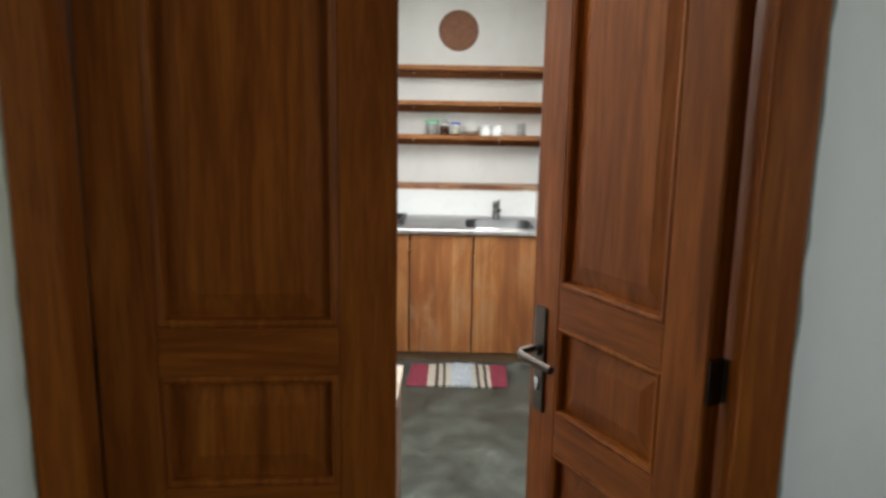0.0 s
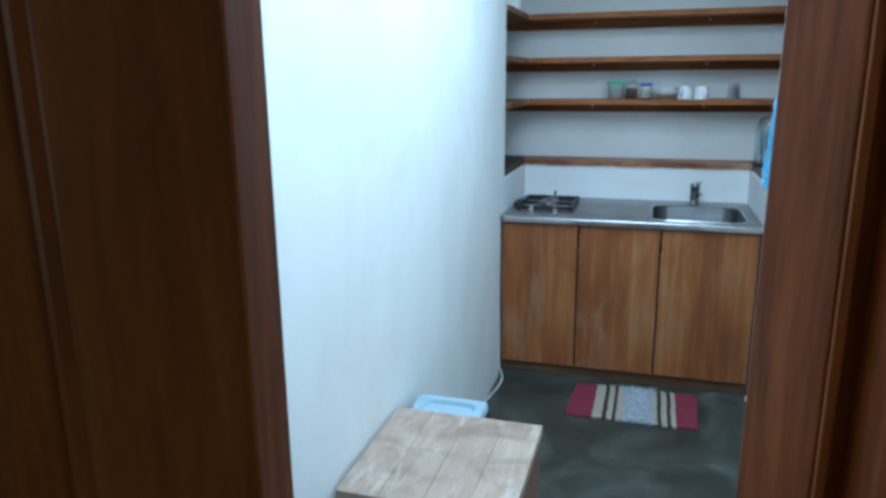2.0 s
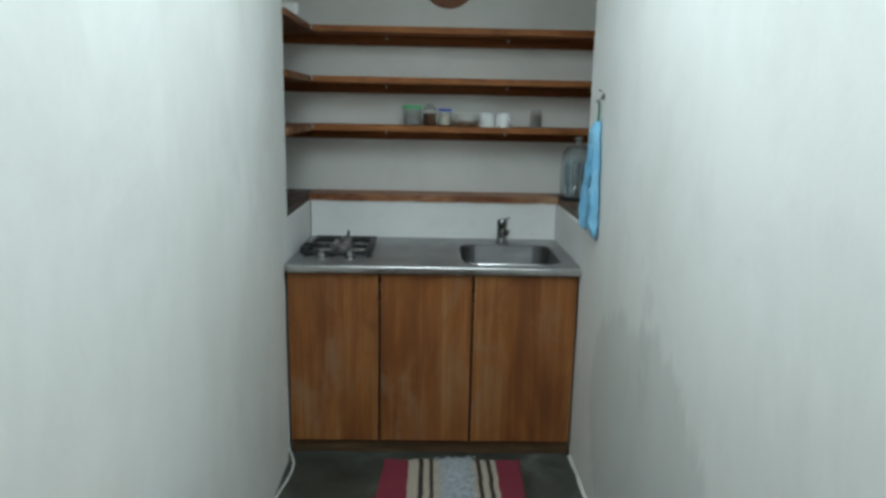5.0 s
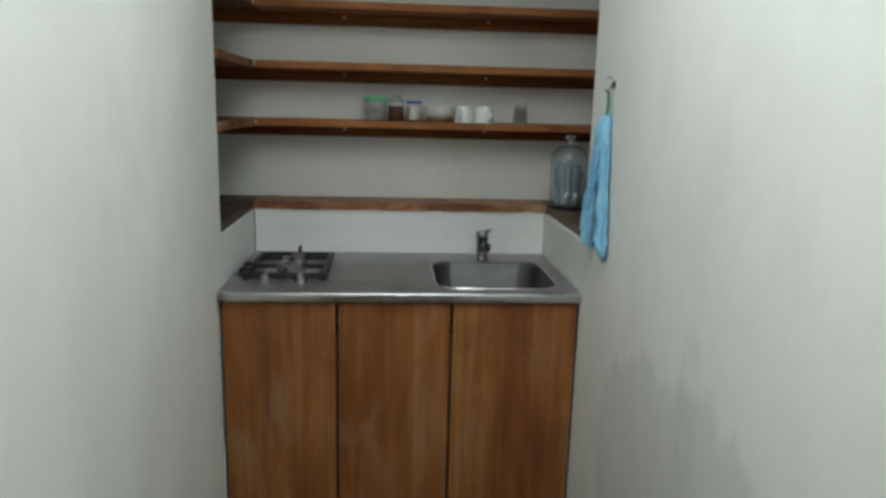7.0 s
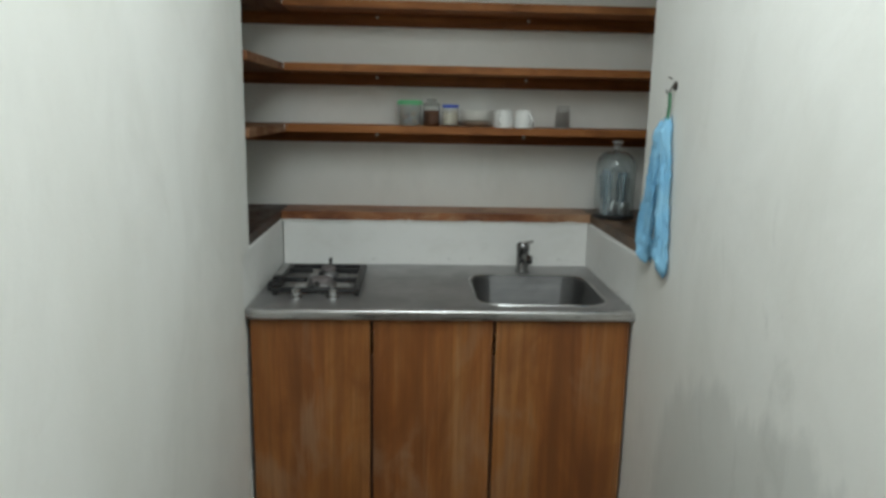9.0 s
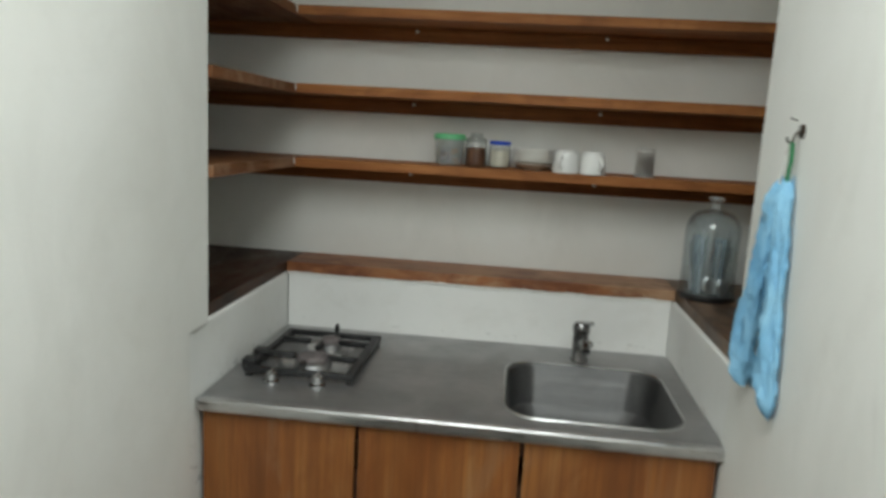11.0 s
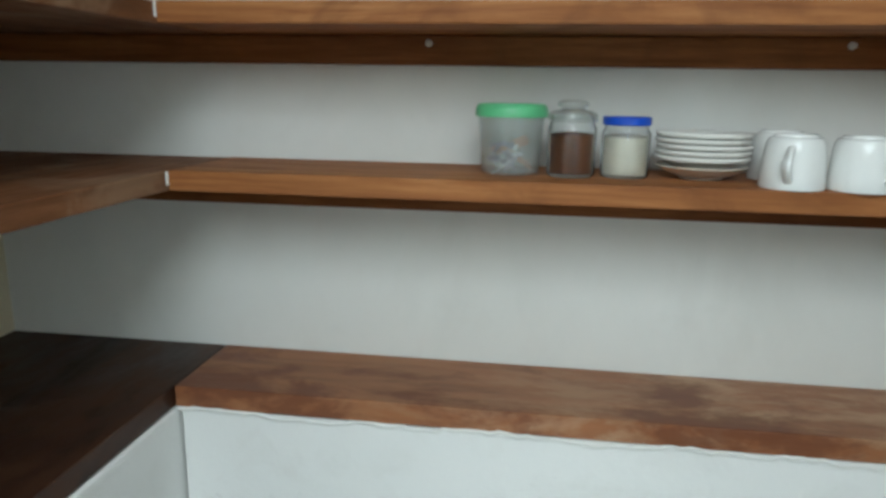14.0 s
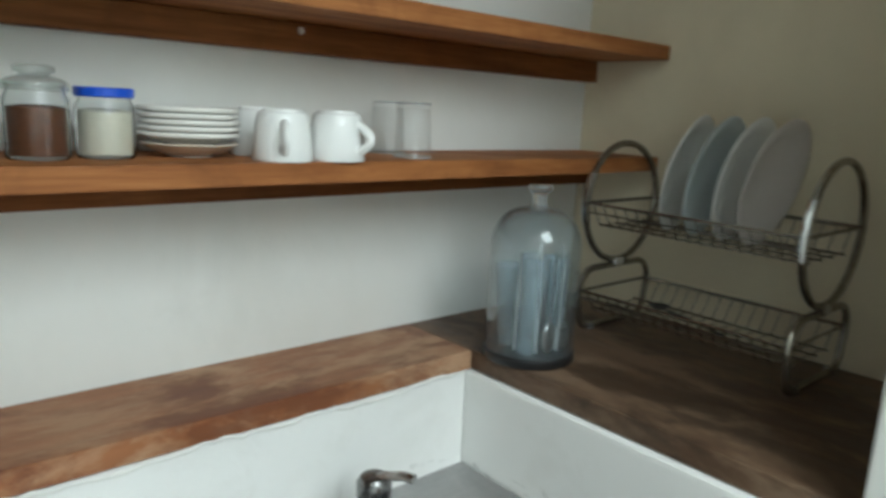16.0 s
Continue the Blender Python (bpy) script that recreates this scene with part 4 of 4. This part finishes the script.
def towel():
    root = thing("towel", pose(0.0, 0.0, 0.0), "light blue towel hanging from a hook by its loop", "towel")
    for nm, ys, hs, zt, zb, out, seed in (
            ("front_fold", (-0.196, -0.205, -0.216, -0.228, -0.238), (0.020, 0.029, 0.030, 0.033, 0.034), 1.484, 1.045, 0.015, 1),
            ("back_fold", (-0.160, -0.148, -0.128, -0.100, -0.118), (0.022, 0.032, 0.036, 0.040, 0.022), 1.478, 1.062, 0.018, 5)):
        loops = []
        n, ring = 54, 64
        for k in range(n + 1):
            v = k / n
            j = min(3, int(v * 4))
            f = v * 4 - j
            f = f * f * (3 - 2 * f)
            c = ys[j] + (ys[j + 1] - ys[j]) * f
            hw = hs[j] + (hs[j + 1] - hs[j]) * f
            th = out * (0.75 + 0.35 * v)
            e = min(1, k / 4, (n - k) / 5)
            hw, th = hw * (0.3 + 0.7 * e ** 0.5), th * (0.35 + 0.65 * e ** 0.5)
            loop = []
            for i in range(ring):
                a = 2 * math.pi * i / ring
                q = Vector((math.cos(a) * 1.6, math.sin(a) * 1.6, v * 9 + seed * 3))
                w = 0.20 * math.sin(4 * a + 2.2 * v + seed) + 0.55 * noise.noise(q) + 0.38 * noise.noise(q * 2.7) + 0.2 * noise.noise(q * 6.1)
                loop.append((min(XR - 0.002, XR - 0.003 - th * (1 + math.cos(a) * (1 + w))), c + hw * math.sin(a) * (1 + 0.35 * w), zt + (zb - zt) * v + 0.010 * math.sin(a * 2 + seed)))
            loops.append(loop)
        bm = loft(loops)
        bm.verts.ensure_lookup_table()
        bm.faces.new(bm.verts[:ring][::-1])
        part(nm, bm, M_TOWEL, root, "", True)
    part("hanging_loop", tube([(XR - 0.016, -0.202, 1.552), (XR - 0.014, -0.201, 1.52), (XR - 0.016, -0.196, 1.474)], 0.004, 6), M_GREENLOOP, root, "dark green loop", True)
    part("hanging_loop", tube([(XR - 0.018, -0.199, 1.555), (XR - 0.014, -0.172, 1.53), (XR - 0.016, -0.162, 1.474)], 0.002, 6), M_WHITEP, root, "thin white loop", True)
    hk = thing("wall_hook", pose(XR, -0.200, 1.562), "small grey metal screw hook in the wall", "hook")
    part("plate", lathe([(0, 0), (0.013, 0), (0.012, 0.004), (0, 0.005)], 18, None, pose(0, 0, 0.01, 0, -90)), M_BRONZE, hk, "", True)
    part("hook", tube([(0, 0, 0.01), (-0.010, 0, 0.008), (-0.014, 0, -0.002), (-0.018, 0, -0.011), (-0.024, 0, -0.010), (-0.026, 0, -0.002)], 0.0024, 8), M_BRONZE, hk, "", True)
    part("nail", tube([(0, 0.03, 0.03), (-0.012, 0.034, 0.034)], 0.0016, 6), M_BRONZE, hk)


M_GREENLOOP = plain("green_ribbon", (0.03, 0.20, 0.08), 0.8, 0, 0.3, 80, 0.2)
towel()


def rug_material():
    a = Mat("striped_rag_weave", 0.95)
    xyz = a.n("ShaderNodeSeparateXYZ")
    a.put(xyz.inputs[0], a.co)
    wob = a.noise(a.scaled(3, 14, 1), 2.0, 4, 0.6)
    u = a.math("ADD", a.math("DIVIDE", xyz.outputs[0], 0.59), a.math("MULTIPLY", a.math("SUBTRACT", wob, 0.5), 0.03))
    red, cream, dark, fluff = (0.23, 0.016, 0.042), (0.52, 0.46, 0.37), (0.035, 0.022, 0.016), (0.45, 0.48, 0.50)
    stops = [(0.0, red), (0.21, cream), (0.285, dark), (0.32, cream), (0.36, dark), (0.388, cream), (0.435, fluff), (0.665, cream), (0.705, dark), (0.735, cream), (0.78, dark), (0.81, cream), (0.845, red)]
    col = a.ramp(u, stops, True)
    f = a.noise(a.scaled(30, 90, 30), 3, 4, 0.6)
    a.out("Base Color", a.mix(a.ramp(f, [(0.35, 0.5), (0.65, 0.0)]), col, (0.05, 0.035, 0.03)))
    a.bump(f, 0.8, 0.006)
    return a.m


M_RUG = rug_material()
M_TUFT = plain("grey_white_rag", (0.52, 0.56, 0.60), 0.95, 0, 0.45, 60, 0.4)


def rug():
    root = thing("rag_rug", pose(-0.222, -0.415, 0.0), "crimson, cream and black striped rag rug, ragged middle", "rug")
    nx, ny = 84, 36
    bm = bmesh.new()
    top, low = [], []
    for j in range(ny + 1):
        rt, rl = [], []
        for i in range(nx + 1):
            u, v = i / nx, j / ny
            rag = noise.noise(Vector((u * 14, 3.1, 0))) * 0.014 + noise.noise(Vector((u * 40, 9.1, 0))) * 0.008
            mid = math.exp(-((u - 0.5) / 0.1) ** 2)
            y = v * 0.365 + (rag - 0.012 * mid * noise.noise(Vector((u * 30, 5, 1)))) * (1 - 2 * min(v, 1 - v))
            x = u * 0.59 + 0.02 * v + noise.noise(Vector((v * 11, 1.7 + round(u), 0))) * 0.006
            z = 0.009 + 0.004 * noise.noise(Vector((u * 9, v * 6, 2))) + 0.006 * mid + 0.0022 * math.sin(u * 250) * (0.4 + 0.6 * noise.noise(Vector((u * 60, v * 30, 7))))
            rt.append(bm.verts.new((x, y, max(0.004, z))))
            rl.append(bm.verts.new((x, y, 0.001)))
        top.append(rt)
        low.append(rl)
    for j in range(ny):
        for i in range(nx):
            bm.faces.new((top[j][i], top[j][i + 1], top[j + 1][i + 1], top[j + 1][i]))
    for a, b in ((top[0], low[0]), (top[-1], low[-1]), ([r[0] for r in top], [r[0] for r in low]), ([r[-1] for r in top], [r[-1] for r in low])):
        for i in range(len(a) - 1):
            bm.faces.new((a[i], a[i + 1], b[i + 1], b[i]))
    part("weave", bm, M_RUG, root, "", True)
    rnd = random.Random(12)
    bm = bmesh.new()
    for i in range(260):
        u, v = rnd.gauss(0.55, 0.05), rnd.uniform(-0.03, 1.05)
        x, y = u * 0.59 + 0.02 * v, v * 0.365
        a = rnd.uniform(0, 6.28)
        l = rnd.uniform(0.012, 0.03)
        z = rnd.uniform(0.013, 0.018) if 0.03 < v < 0.97 else 0.008
        tube([(x, y, z), (x + l * 0.5 * math.cos(a), y + l * 0.5 * math.sin(a), z + rnd.uniform(0, 0.008)), (x + l * math.cos(a + 0.5), y + l * math.sin(a + 0.5), z - 0.002)], 0.0028, 5, False, bm, 0.5)
    tf = part("rag_tufts", bm, M_TUFT, root, "frayed grey-white rag strips")
    tf["kind"] = "stuff"


rug()


def stave_material():
    a = Mat("pale_butcher_block", 0.55)
    co = a.scaled(14, 1, 14)
    g = a.noise(co, 3, 6, 0.6, 0.7)
    f = a.noise(co, 14, 4, 0.6)
    rnd = a.n("ShaderNodeObjectInfo").outputs["Random"]
    tint = a.ramp(rnd, [(0.0, (0.40, 0.31, 0.24)), (0.35, (0.47, 0.38, 0.30)), (0.7, (0.42, 0.32, 0.25)), (1.0, (0.51, 0.42, 0.34))])
    col = a.mix(a.ramp(g, [(0.35, 0.5), (0.65, 0.0)]), tint, (0.30, 0.19, 0.11))
    w = a.noise(a.co, 6, 7, 0.68, 0.8)
    col = a.mix(a.ramp(w, [(0.46, 0.0), (0.62, 0.6)]), col, (0.20, 0.125, 0.085))
    pale = a.noise(a.scaled(9, 2, 9, False), 2.2, 6, 0.65, 0.4)
    col = a.mix(a.ramp(pale, [(0.54, 0.0), (0.66, 0.55)]), col, (0.58, 0.52, 0.47))
    a.out("Base Color", col)
    a.bump(a.math("ADD", g, f), 0.15, 0.003)
    return a.m


M_STAVE = stave_material()
M_STOOLSIDE = timber("rough_crate_wood", (0.10, 0.05, 0.03), (0.20, 0.11, 0.065), (0.30, 0.18, 0.11), 2, 0.65)


def wooden_block():
    root = thing("side_table", pose(-0.607, -2.075, 0), "low box-shaped side table with a patchwork wooden top", "side table")
    W, D, H = 0.445, 0.468, 0.563
    part("body", box(0.006, W - 0.006, 0.006, D - 0.006, 0.0, H - 0.033, 0.004), M_STOOLSIDE, root, "darker plank sides")
    rnd = random.Random(3)
    n = 4
    for i in range(n):
        x0, x1 = W * i / n, W * (i + 1) / n
        cut = [0, D * rnd.uniform(0.25, 0.75), D] if i % 2 else [0, D]
        for y0, y1 in zip(cut, cut[1:]):
            part("stave", box(x0 + 0.0003, x1 - 0.0003, y0 + 0.0003, y1 - 0.0003, H - 0.0325, H - rnd.uniform(0, 0.0012), 0.0012, 1), M_STAVE, root)


wooden_block()


def bin_box():
    root = thing("pedal_bin", pose(-0.477, -1.515, 0), "pale blue lidded plastic bin behind the side table", "bin")
    part("body", loft([rounded(-0.09, 0.09, -0.065, 0.065, 0.02, 0.0), rounded(-0.112, 0.112, -0.075, 0.075, 0.022, 0.49), rounded(-0.09, 0.09, -0.06, 0.06, 0.02, 0.492)]), M_BLACK, root, "black plastic body", True)
    lid = part("lid", loft([rounded(-0.116, 0.116, -0.079, 0.079, 0.02, 0.494), rounded(-0.117, 0.117, -0.08, 0.08, 0.02, 0.524), rounded(-0.112, 0.112, -0.075, 0.075, 0.02, 0.531), rounded(-0.085, 0.085, -0.05, 0.05, 0.03, 0.531), rounded(-0.078, 0.078, -0.043, 0.043, 0.03, 0.519)]), M_BIN, root, "pale blue lid with a sunken middle", True)
    for x in (-0.121, 0.121):
        part("side_grip", box(x - 0.006, x + 0.006, -0.06, 0.06, 0.40, 0.51, 0.004, 1), M_BLACK, root)


bin_box()


def cable():
    pts = [(-0.632, 0.012, 0.30), (-0.632, 0.008, 0.15), (-0.628, 0.0, 0.03)]
    for k in range(19):
        v = k / 18
        pts.append((-0.592 - 0.012 * math.sin(v * 7) + 0.01 * math.sin(v * 19), -0.08 - 1.3 * v, 0.0045))
    tagged(part("cable", tube(pts, 0.0042, 8), M_WHITEP, None, "", True), "white electric cable lying along the foot of the wall", "cable")


cable()
